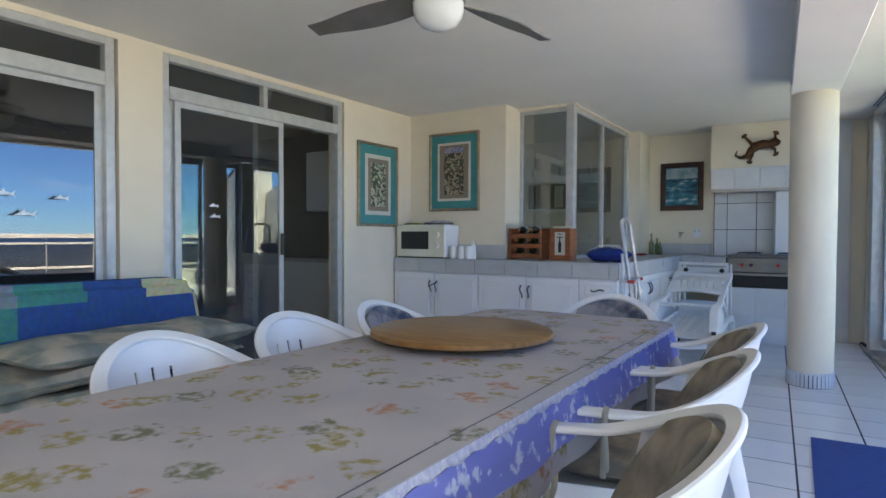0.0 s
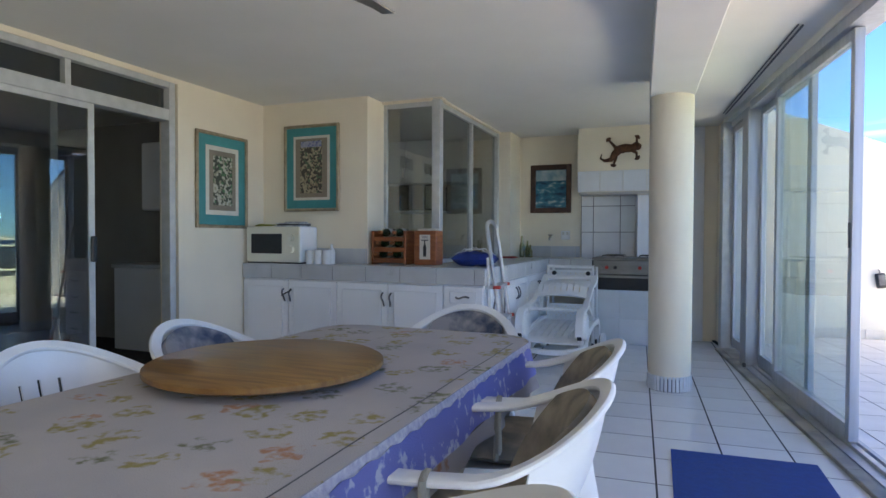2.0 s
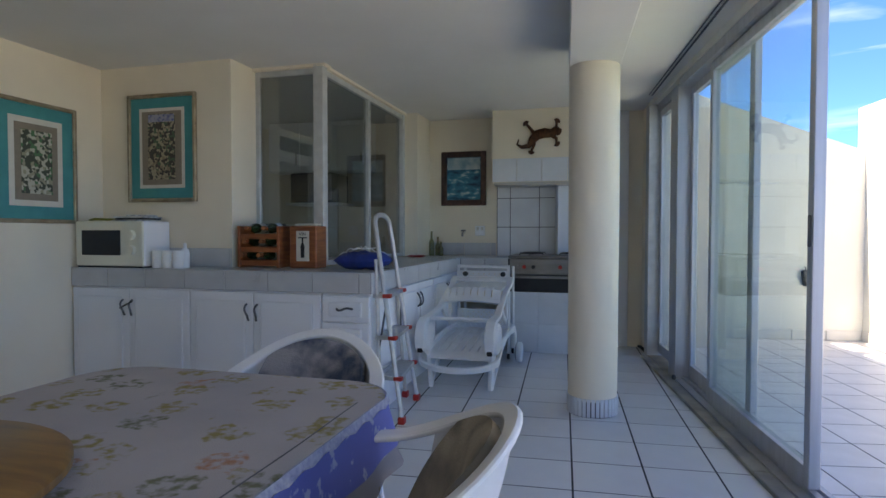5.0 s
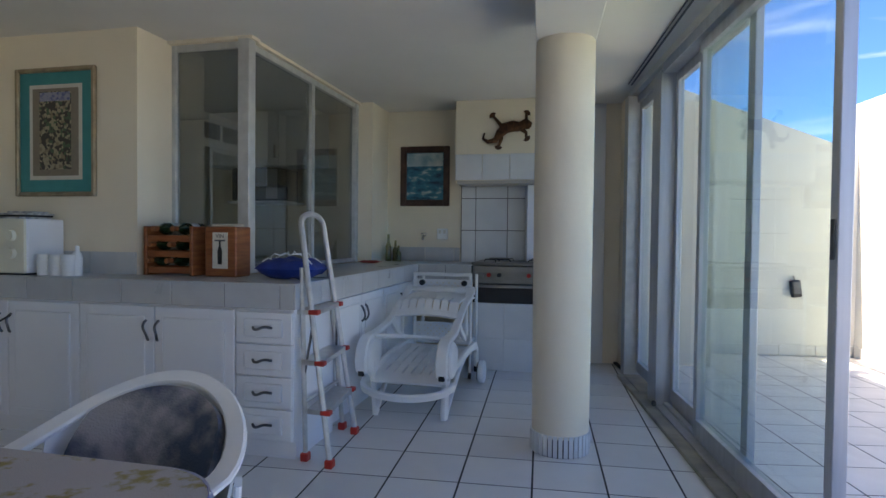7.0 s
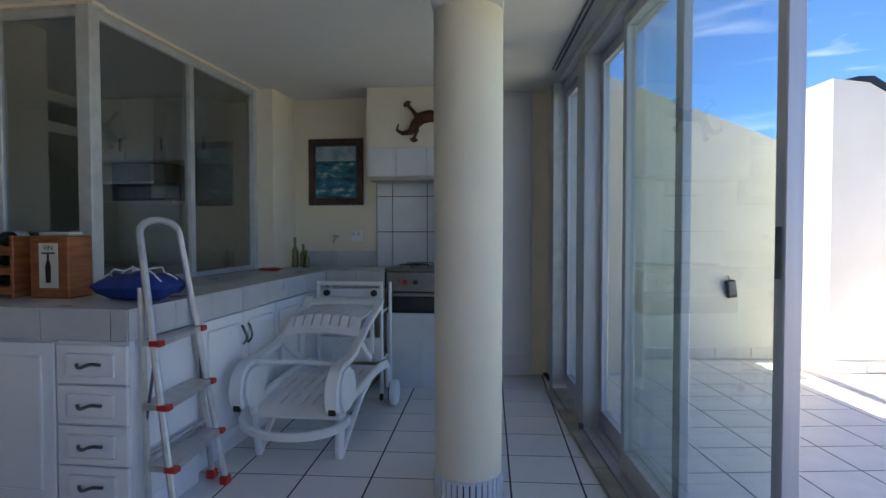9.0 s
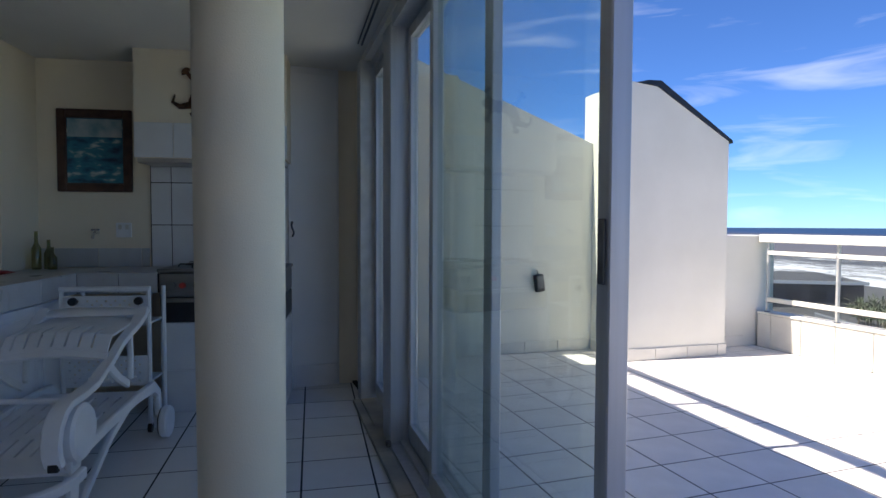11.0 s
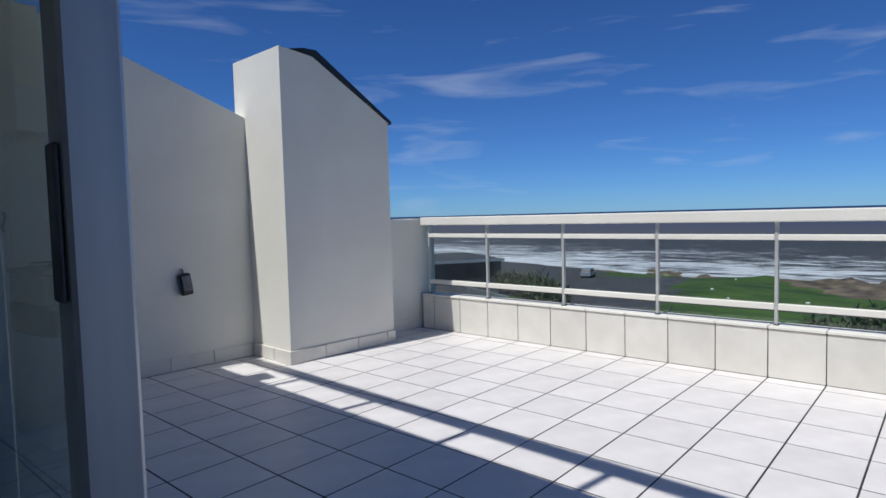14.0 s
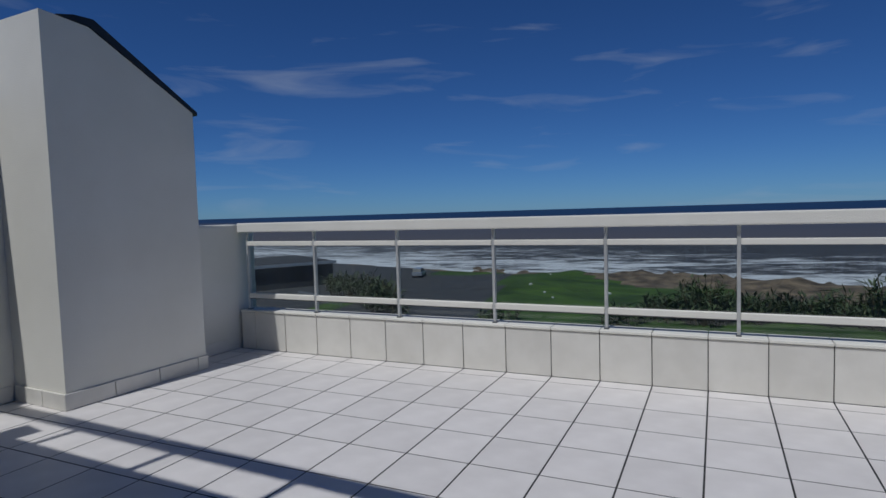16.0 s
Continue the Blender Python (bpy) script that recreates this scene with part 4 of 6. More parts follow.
for i, (w, d, dx, m) in enumerate(((0.26, 0.20, 0.0, M_PAPER), (0.24, 0.19, 0.02, M_BLACK), (0.25, 0.20, 0.015, M_PAPER), (0.16, 0.14, 0.05, M_PAPER))):
    tagged(part("magazine", boxes((-w / 2, w / 2, -d / 2, d / 2, 0, 0.011), bev=0.002), m, at=K @ pose(-1.93 + dx, 0.21, WT + 0.336 + 0.0115 * i, 0, 0, 6 * i - 8)), "thin magazine in a pile on the microwave", "magazine", "magazines")
bm = bmesh.new()
tube(bm, [(-2.30, 0.16, 0), (-2.22, 0.13, 0.006), (-2.14, 0.17, 0.004), (-2.06, 0.14, 0.006)], [0.012, 0.02, 0.018, 0.008], 6, flat=0.5)
tagged(part("cloth_strip", bm, mat("yellow_green_cloth", (0.30, 0.30, 0.05), 0.9), at=K @ pose(0, 0, WT + 0.346)), "crumpled yellow-green cloth lying on the microwave", "cloth")
for i in range(3):
    bm = bmesh.new()
    lathe(bm, [(0.038, 0.0), (0.042, 0.01), (0.044, 0.12), (0.040, 0.125), (0.036, 0.02)], 18)
    tagged(part("plastic_cup", bm, M_PLAS, at=K @ pose(-1.67 + 0.085 * i, 0.13, WT), round_off=True), "white plastic beaker beside the microwave", "cup", "beakers")
bm = bmesh.new()
lathe(bm, [(0.03, 0), (0.032, 0.10), (0.026, 0.13), (0.012, 0.145), (0.012, 0.175), (0.004, 0.18)], 14)
tagged(part("soap_bottle", bm, M_PLAS, at=K @ pose(-1.47, 0.16, WT), round_off=True), "small white plastic bottle beside the beakers", "bottle")

rack = thing("wine_rack", "red-brown wooden rack with dark wine bottles", "wine rack", K @ pose(-1.18, 0.36, WT))
for x in (0.0, 0.32):
    part("side", boxes((x, x + 0.022, 0.0, 0.20, 0.0, 0.30), bev=0.003), M_RWOOD, rack)
for z in (0.012, 0.11, 0.205):
    for y in (0.012, 0.15):
        part("rail", boxes((0.022, 0.32, y, y + 0.02, z, z + 0.04), bev=0.003), M_RWOOD, rack)


def bottle(name, label, at, material=M_BOTTLE):
    t = thing(name, label, "bottle", at, "wine bottles")
    bm = bmesh.new()
    lathe(bm, [(0.034, 0.0), (0.037, 0.006), (0.037, 0.19), (0.03, 0.215), (0.014, 0.24), (0.013, 0.30), (0.015, 0.305)], 16)
    part("glass", bm, material, t, round_off=True)
    bm = bmesh.new()
    lathe(bm, [(0.0145, 0.262), (0.0155, 0.264), (0.0155, 0.308), (0.012, 0.31)], 12)
    part("capsule", bm, M_RWOOD if material is M_BOTTLE else M_STEEL, t)
    bm = bmesh.new()
    lathe(bm, [(0.0374, 0.07), (0.0378, 0.071), (0.0378, 0.15), (0.0374, 0.151)], 16)
    part("paper_label", bm, M_PAPER, t)
    return t


for i, z in enumerate((0.092, 0.19, 0.285)):
    for x in (0.10, 0.235):
        bottle("wine_bottle", "dark green wine bottle lying in the rack", K @ pose(-1.18 + x, 0.60, WT + z, 90, 0, 4 * (i - 1)))
wbx = thing("wine_box", "red-brown wooden wine box with a white label", "box", K @ pose(-0.76, 0.37, WT))
part("case", boxes((0, 0.21, 0, 0.16, 0, 0.30), bev=0.006), M_RWOOD, wbx)
part("label_sheet", boxes((0.055, 0.155, -0.004, -0.0005, 0.05, 0.265)), M_CARD, wbx, "white paper label")
bm = bmesh.new()
lathe(bm, [(0.014, 0), (0.016, 0.08), (0.006, 0.11), (0.006, 0.14)], 8, c=(0.105, -0.006, 0.075))
bmesh.ops.scale(bm, vec=(1, 0.1, 1), verts=bm.verts, space=Matrix.Translation((0, 0.006, 0)))
part("bottle_picture", bm, M_BLACK, wbx)
fc = bpy.data.curves.new("lettering", "FONT")
fc.body, fc.size, fc.align_x, fc.extrude = "VIN", 0.034, "CENTER", 0.0008
ft = bpy.data.objects.new("lettering", fc)
fm = bpy.data.meshes.new_from_object(ft)
fm.materials.append(M_DALU)
word = new("lettering", fm)
word.parent, word.matrix_basis = wbx, pose(0.105, -0.0055, 0.232, 90)
part("small_lettering", boxes((0.07, 0.14, -0.0062, -0.0042, 0.212, 0.222)), M_DALU, wbx)
part("lid", boxes((0.02, 0.19, 0.03, 0.13, 0.3005, 0.318), bev=0.008), M_CARD, wbx)
bag = thing("cool_bag", "blue nylon bag with pale cords on the worktop", "bag", K @ pose(-0.20, 0.40, WT))
bm = bmesh.new()
pillow(bm, 0.36, 0.24, 0.12, 0.0, n=12, wob=0.03, seed=3.1, square=3.0)
part("body", bm, M_BLUEBAG, bag, round_off=True)
for s in (0, 1):
    bm = bmesh.new()
    tube(bm, [(-0.16 + 0.32 * k / 14, -0.06 + 0.10 * s + 0.03 * math.sin(k * 1.3 + s), 0.10 + 0.05 * math.sin(math.pi * k / 14) + 0.01 * math.sin(k * 2.1)) for k in range(15)], 0.004, 5)
    part("cord", bm, M_PLAS, bag, "pale cord", round_off=True)
tagged(part("red_cloth", pillow(bmesh.new(), 0.20, 0.10, 0.02, n=6, seed=1.0), M_RED, at=K @ pose(-0.46, 2.4, WT)), "folded red cloth on the worktop", "cloth")
for i, (a, b) in enumerate(((-0.42, 2.82), (-0.36, 2.86), (-0.31, 2.80))):
    bm = bmesh.new()
    hgt = (0.26, 0.2, 0.15)[i]
    lathe(bm, [(0.028, 0), (0.03, 0.01), (0.03, hgt * 0.55), (0.012, hgt * 0.72), (0.011, hgt), (0.013, hgt + 0.005)], 14)
    tagged(part("oil_bottle", bm, glass_mat("pale_bottle_glass", (0.62, 0.60, 0.36), gloss=2.0), at=K @ pose(a, b, WT), round_off=True), "small glass bottle in the worktop corner", "bottle", "corner bottles")
tap = thing("tap", "chrome wall tap above the worktop", "tap", K @ pose(-0.10, 3.028, 1.19))
bm = bmesh.new()
tube(bm, [(0, 0, 0), (0, -0.05, 0), (0, -0.09, -0.01), (0, -0.10, -0.04)], 0.012, 8)
part("spout", bm, M_CHROME, tap, round_off=True)
part("handle", boxes((-0.03, 0.03, -0.055, -0.04, 0.014, 0.03), bev=0.004), M_CHROME, tap)
so = thing("socket", "white double wall socket", "socket", K @ pose(0.08, 3.028, 1.21))
part("plate", boxes((-0.055, 0.055, -0.01, 0, -0.055, 0.055), bev=0.004), M_PLAS, so)
for dx in (-0.025, 0.025):
    part("switch", boxes((dx - 0.012, dx + 0.012, -0.015, -0.0105, 0.005, 0.04), bev=0.002), M_CARD, so)


# ---- pictures ----
def print_mat(name, cols, scale, stretch=(1, 1, 1), cells=False):
    m = bpy.data.materials.new(name)
    m.use_nodes = True
    n, l = m.node_tree.nodes, m.node_tree.links
    p = n["Principled BSDF"]
    p.inputs["Roughness"].default_value = 0.35
    tc, mp, w, r = n.new("ShaderNodeTexCoord"), n.new("ShaderNodeMapping"), n.new("ShaderNodeTexNoise"), n.new("ShaderNodeValToRGB")
    mp.inputs["Scale"].default_value = stretch
    w.inputs["Scale"].default_value, w.inputs["Detail"].default_value = scale, 6
    l.new(tc.outputs["Object"], mp.inputs["Vector"])
    l.new(mp.outputs["Vector"], w.inputs["Vector"])
    if cells:
        v, sp = n.new("ShaderNodeTexVoronoi"), n.new("ShaderNodeSeparateColor")
        v.inputs["Scale"].default_value = cells
        l.new(mp.outputs["Vector"], v.inputs["Vector"])
        l.new(v.outputs["Color"], sp.inputs["Color"])
        l.new(sp.outputs["Red"], r.inputs["Fac"])
        r.color_ramp.interpolation = "CONSTANT"
    else:
        l.new(w.outputs["Fac"], r.inputs["Fac"])
    r.color_ramp.elements[0].position, r.color_ramp.elements[1].position = 0.32, 0.68
    r.color_ramp.elements[0].color, r.color_ramp.elements[1].color = (*cols[0], 1), (*cols[-1], 1)
    for i, c in enumerate(cols[1:-1]):
        e = r.color_ramp.elements.new(0.32 + 0.36 * (i + 1) / (len(cols) - 1))
        e.color = (*c, 1)
    l.new(r.outputs["Color"], p.inputs["Base Color"])
    return m


def picture(name, label, at, w, h, frame_mat, fw, layers, print_material, core):
    """A framed picture that hangs on a wall facing -y; layers are (inset, material)."""
    t = thing(name, label, "picture", at)
    for nm, d in (("frame_side", (0, fw, -0.028, 0, 0, h)), ("frame_side", (w - fw, w, -0.028, 0, 0, h)), ("frame_bar", (fw, w - fw, -0.028, 0, 0, fw)), ("frame_bar", (fw, w - fw, -0.028, 0, h - fw, h))):
        part(nm, boxes(d, bev=0.006), frame_mat, t)
    y = -0.010
    for ins, m in layers:
        part("mount", boxes((ins, w - ins, y, y + 0.0018, ins, h - ins)), m, t)
        y -= 0.002
    i0, j0, i1, j1 = core
    part("print", boxes((i0, i1, y, y + 0.0018, j0, j1)), print_material, t, "printed scene of many small figures" if h > 0.7 else "painted sea scene")
    return t, y


P_GRN = print_mat("busy_green_print", [(0.05, 0.06, 0.04), (0.30, 0.28, 0.20), (0.06, 0.16, 0.07), (0.46, 0.44, 0.36)], 32, cells=48)
P_BRN = print_mat("busy_brown_print", [(0.05, 0.04, 0.03), (0.24, 0.19, 0.12), (0.07, 0.11, 0.06), (0.34, 0.29, 0.20)], 34, cells=55)
P_SEA = print_mat("blue_sea_painting", [(0.005, 0.03, 0.07), (0.015, 0.12, 0.20), (0.03, 0.20, 0.28), (0.50, 0.58, 0.58)], 9, (1, 1, 2.2))
WEST = K @ pose(-2.368, -0.53, 1.255, 0, 0, 90)
t1, yy = picture("framed_print", "gilt-framed print with teal mount on the cream wall", WEST, 0.63, 0.83, M_FRAME, 0.028, [(0.02, M_TEAL), (0.115, M_CARD), (0.155, M_TAUPE)], P_GRN, (0.20, 0.20, 0.43, 0.63))
t2, yy = picture("framed_print", "gilt-framed print with teal mount above the microwave", K @ pose(-2.11, 0.348, 1.42), 0.61, 0.81, M_FRAME, 0.028, [(0.02, M_TEAL), (0.105, M_CARD), (0.13, M_TAUPE)], P_BRN, (0.185, 0.17, 0.425, 0.66))
part("print_sky", boxes((0.19, 0.42, yy - 0.002, yy - 0.0003, 0.60, 0.655)), mat("print_blue", (0.03, 0.06, 0.25), 0.5, scale=40, color2=(0.3, 0.3, 0.4), lo=0.5, hi=0.7), t2)
t3, yy = picture("sea_painting", "dark-framed painting of blue breaking waves", K @ pose(-0.36, 3.028, 1.49), 0.51, 0.60, M_DFRAME, 0.06, [(0.05, M_DFRAME)], P_SEA, (0.065, 0.065, 0.445, 0.535))
part("painted_sky", boxes((0.07, 0.44, yy - 0.002, yy - 0.0003, 0.40, 0.53)), print_mat("painted_pale_sky", [(0.10, 0.25, 0.33), (0.30, 0.42, 0.46), (0.50, 0.56, 0.55)], 7), t3)

# wall gecko
gk = bmesh.new()
tube(gk, [(-0.21, 0, -0.02), (-0.225, 0, -0.07), (-0.18, 0, -0.10), (-0.11, 0, -0.09), (-0.07, 0, -0.03), (-0.02, 0, 0.02), (0.05, 0, 0.035), (0.10, 0, 0.03), (0.14, 0, 0.035), (0.19, 0, 0.05), (0.22, 0, 0.045)],
     [0.006, 0.012, 0.018, 0.028, 0.042, 0.052, 0.052, 0.046, 0.036, 0.046, 0.018], 10)
for x, z, dx, dz in ((-0.06, -0.02, -0.02, -0.12), (-0.04, 0.02, -0.09, 0.11), (0.10, 0.04, 0.07, 0.10), (0.10, 0.02, 0.07, -0.09)):
    tip = (x + dx, 0, z + dz)
    tube(gk, [(x, 0, z), (x + dx * 0.7 + 0.02, 0, z + dz * 0.5), tip], [0.026, 0.018, 0.014], 6)
    for k in range(4):
        a = math.atan2(dz, dx) + (k - 1.5) * 0.7
        tube(gk, [tip, (tip[0] + 0.035 * math.cos(a), 0, tip[2] + 0.035 * math.sin(a))], [0.008, 0.013], 5)
tagged(part("wall_gecko", gk, M_RUST, at=K @ pose(0.77, 2.632, 2.16) @ Matrix.Diagonal((1, 0.4, 1, 1)), round_off=True), "rusty metal gecko ornament on the hood", "wall ornament")

# ---- ceiling fan ----
fan = thing("ceiling_fan", "three-bladed grey ceiling fan with an opal light globe", "ceiling fan", pose(-0.80, 3.26, 0))
bm = bmesh.new()
lathe(bm, [(0.06, CEIL - 0.001), (0.055, CEIL - 0.05), (0.014, CEIL - 0.06), (0.014, 2.34), (0.09, 2.335), (0.125, 2.30), (0.125, 2.235), (0.118, 2.225)], 28)
part("motor", bm, M_FAN, fan, round_off=True)
bm = bmesh.new()
lathe(bm, [(0.118, 2.224), (0.117, 2.19), (0.105, 2.155), (0.08, 2.128), (0.045, 2.112), (0.012, 2.107)], 28)
part("globe", bm, M_OPAL, fan, "white opal globe", round_off=True)
for a in (42, 162, 282):
    bm = bmesh.new()
    shell(bm, lambda u, v: (0.11 + 0.58 * u, (v - 0.5) * (0.09 + 0.07 * math.sin(math.pi * min(1, u * 1.15)) ) + 0.05 * u * u, 2.25 - 0.05 * u + (v - 0.5) * 0.05 * (1 - 0.6 * u)), 10, 3, 0.008)
    part("blade", bm, M_FAN, fan, at=pose(0, 0, 0, 0, 0, a + 10), round_off=True)

# ---- dining table ----
tab = thing("dining_table", "long white plastic dining table", "table", K @ pose(0.315, -3.12, 0))


def rounded(hx, hy, r, n=6):
    return [(sx * (hx - r) + r * math.cos(a), sy * (hy - r) + r * math.sin(a)) for sx, sy, a0 in ((1, 1, 0), (-1, 1, 90), (-1, -1, 180), (1, -1, 270)) for a in [radians(a0 + 90 * k / n) for k in range(n + 1)]]


bm = bmesh.new()
prism(bm, rounded(0.50, 1.35, 0.17), 0.70, 0.735)
part("tabletop", bm, M_PLAS, tab)
for x, y in ((-0.36, -1.05), (0.36, -1.05), (-0.36, 1.05), (0.36, 1.05), (-0.36, 0), (0.36, 0)):
    bm = bmesh.new()
    tube(bm, [(x, y, 0.0), (x * 0.97, y * 0.99, 0.699)], [0.03, 0.04], 10)
    part("leg", bm, M_PLAS, tab, round_off=True)


def cloth_mat():
    m = mat("printed_tablecloth", (0.47, 0.435, 0.42), 0.8, color2=(0.40, 0.375, 0.375), scale=3, bump=0.35, bump_scale=260)
    n, l = m.node_tree.nodes, m.node_tree.links
    p = n["Principled BSDF"]
    src = p.inputs["Base Color"].links[0].from_socket
    tc, vo = n.new("ShaderNodeTexCoord"), n.new("ShaderNodeTexVoronoi")
    vo.inputs["Scale"].default_value, vo.inputs["Randomness"].default_value = 7.5, 0.85
    warp, mixv = n.new("ShaderNodeTexNoise"), n.new("ShaderNodeMixRGB")
    warp.inputs["Scale"].default_value, warp.inputs["Detail"].default_value = 22, 3
    mixv.inputs[0].default_value = 0.10
    l.new(tc.outputs["Object"], warp.inputs["Vector"])
    l.new(tc.outputs["Object"], mixv.inputs[1])
    l.new(warp.outputs["Color"], mixv.inputs[2])
    l.new(mixv.outputs["Color"], vo.inputs["Vector"])
    spot = n.new("ShaderNodeValToRGB")
    spot.color_ramp.elements[0].position, spot.color_ramp.elements[1].position = 0.33, 0.40
    spot.color_ramp.elements[0].color, spot.color_ramp.elements[1].color = (1, 1, 1, 1), (0, 0, 0, 1)
    l.new(vo.outputs["Distance"], spot.inputs["Fac"])
    torn, tr = n.new("ShaderNodeTexNoise"), n.new("ShaderNodeValToRGB")
    torn.inputs["Scale"].default_value, torn.inputs["Detail"].default_value = 38, 4
    tr.color_ramp.elements[0].position, tr.color_ramp.elements[1].position = 0.42, 0.60
    l.new(tc.outputs["Object"], torn.inputs["Vector"])
    l.new(torn.outputs["Fac"], tr.inputs["Fac"])
    both = n.new("ShaderNodeMixRGB")
    both.blend_type = "MULTIPLY"
    both.inputs[0].default_value = 1.0
    l.new(spot.outputs["Color"], both.inputs[1])
    l.new(tr.outputs["Color"], both.inputs[2])
    hue = n.new("ShaderNodeValToRGB")
    hue.color_ramp.interpolation = "CONSTANT"
    hue.color_ramp.elements[0].color, hue.color_ramp.elements[1].color = (0.29, 0.235, 0.06, 1), (0.15, 0.16, 0.08, 1)
    hue.color_ramp.elements[1].position = 0.6
    e = hue.color_ramp.elements.new(0.85)
    e.color = (0.42, 0.20, 0.10, 1)
    sep = n.new("ShaderNodeSeparateColor")
    l.new(vo.outputs["Color"], sep.inputs["Color"])
    l.new(sep.outputs["Red"], hue.inputs["Fac"])
    fin = n.new("ShaderNodeMixRGB")
    soft = n.new("ShaderNodeMath")
    soft.operation = "MULTIPLY"
    soft.inputs[1].default_value = 0.95
    l.new(both.outputs["Color"], soft.inputs[0])
    l.new(soft.outputs["Value"], fin.inputs[0])
    l.new(src, fin.inputs[1])
    l.new(hue.outputs["Color"], fin.inputs[2])
    l.new(fin.outputs["Color"], p.inputs["Base Color"])
    return m


M_BORDER = mat("lavender_flowered_border", (0.25, 0.28, 0.64), 0.75, color2=(0.66, 0.68, 0.78), scale=24, lo=0.36, hi=0.42, bump=0.25, bump_scale=200, detail=9)
M_CLOTH = cloth_mat()
M_LACE = mat("white_lace", (0.74, 0.74, 0.78), 0.85, color2=(0.52, 0.52, 0.64), scale=60, bump=0.5, bump_scale=120)
cl = thing("tablecloth", "pale floral tablecloth with a lavender border draped over the table", "tablecloth", K @ pose(0.315, -3.12, 0))
bm = bmesh.new()
prism(bm, rounded(0.512, 1.362, 0.17, 8), 0.736, 0.742)
bmesh.ops.bevel(bm, geom=[e for e in bm.edges if all(v.co.z > 0.741 for v in e.verts)], offset=0.004, segments=2, affect="EDGES")
part("top", bm, M_CLOTH, cl, round_off=True)
ring = rounded(0.514, 1.364, 0.17, 8)
dense = []
for i, p in enumerate(ring):
    q = ring[(i + 1) % len(ring)]
    k = max(1, int(math.hypot(q[0] - p[0], q[1] - p[1]) / 0.05))
    dense += [(p[0] + (q[0] - p[0]) * s / k, p[1] + (q[1] - p[1]) * s / k) for s in range(k)]


def drape(name, z0, z1, o0, o1, amp, material, label, zig=0.0):
    bm = bmesh.new()
    n = len(dense)
    rows = []
    for r in range(5):
        f = r / 4
        row = []
        for i, (x, y) in enumerate(dense):
            w = 1 + (o0 + (o1 - o0) * f + amp * f * math.sin(i * 0.9) * (0.6 + 0.4 * math.sin(i * 0.23))) / 0.5
            row.append(bm.verts.new((x * w, y * (1 + (w - 1) * 0.37), z0 + (z1 - z0) * f + (zig * (i % 2) if r == 4 else 0))))
        rows.append(row)
    for a, b in zip(rows, rows[1:]):
        for i in range(n):
            bm.faces.new((a[i], a[(i + 1) % n], b[(i + 1) % n], b[i]))
    bmesh.ops.solidify(bm, geom=bm.faces[:], thickness=0.0015)
    return part(name, bm, material, cl, label, round_off=True)


drape("lace_edge", 0.741, 0.716, 0.001, 0.007, 0.001, M_LACE, "pale lace edge", 0.010)
drape("border", 0.737, 0.60, -0.001, 0.02, 0.010, M_BORDER, "lavender floral border")
drape("hem", 0.599, 0.54, 0.018, 0.026, 0.018, M_CLOTH, "pale floral hem")
# thin dark line on top of the cloth, along one long edge
bm = bmesh.new()
tube(bm, [(0.462 + 0.002 * math.sin(k * 0.8), -1.15 + 2.3 * k / 30, 0.7425) for k in range(31)], 0.0022, 5, flat=0.5)
part("stitched_seam", bm, M_DALU, cl, "dark line along the edge")
sus = thing("lazy_susan", "round varnished wooden turntable on the table", "turntable", K @ pose(0.195, -2.80, 0.743))
bm = bmesh.new()
lathe(bm, [(0.357, 0.022), (0.367, 0.028), (0.367, 0.042), (0.357, 0.048), (0.1, 0.048)], 64)
part("disc", bm, M_WOOD, sus, round_off=True)
bm = bmesh.new()
lathe(bm, [(0.11, 0.0), (0.11, 0.0215)], 24)
part("base", bm, M_WOOD, sus)


# ---- plastic armchairs ----
def band(bm, pts, sides, widths, thick):
    """A flat bar with rounded edges along pts; sides are the ways in which its width lies."""
    pts, rings = [Vector(p) for p in pts], []
    for i, p in enumerate(pts):
        d = (pts[min(i + 1, len(pts) - 1)] - pts[max(i - 1, 0)]).normalized()
        w = Vector(sides[i])
        w = (w - d * w.dot(d)).normalized()
        n, h, k = d.cross(w), widths[i] / 2, thick / 2
        rings.append([bm.verts.new(p + w * a * h + n * b * k) for a, b in ((-1, -0.4), (-0.8, -1), (0.8, -1), (1, -0.4), (1, 0.4), (0.8, 1), (-0.8, 1), (-1, 0.4))])
    for a, b in zip(rings, rings[1:]):
        for k in range(8):
            m = (k + 1) % 8
            bm.faces.new((a[k], a[m], b[m], b[k]))
    bm.faces.new(rings[0][::-1])
    bm.faces.new(rings[-1])
    return bm


def hoop(a):
    """The line of the chair's top rim, by the angle from its middle."""
    c, s = max(0.0, math.cos(a)), math.sin(a)
    return Vector((0.283 * s, -0.05 - 0.30 * c, 0.664 + 0.142 * c ** 1.6))


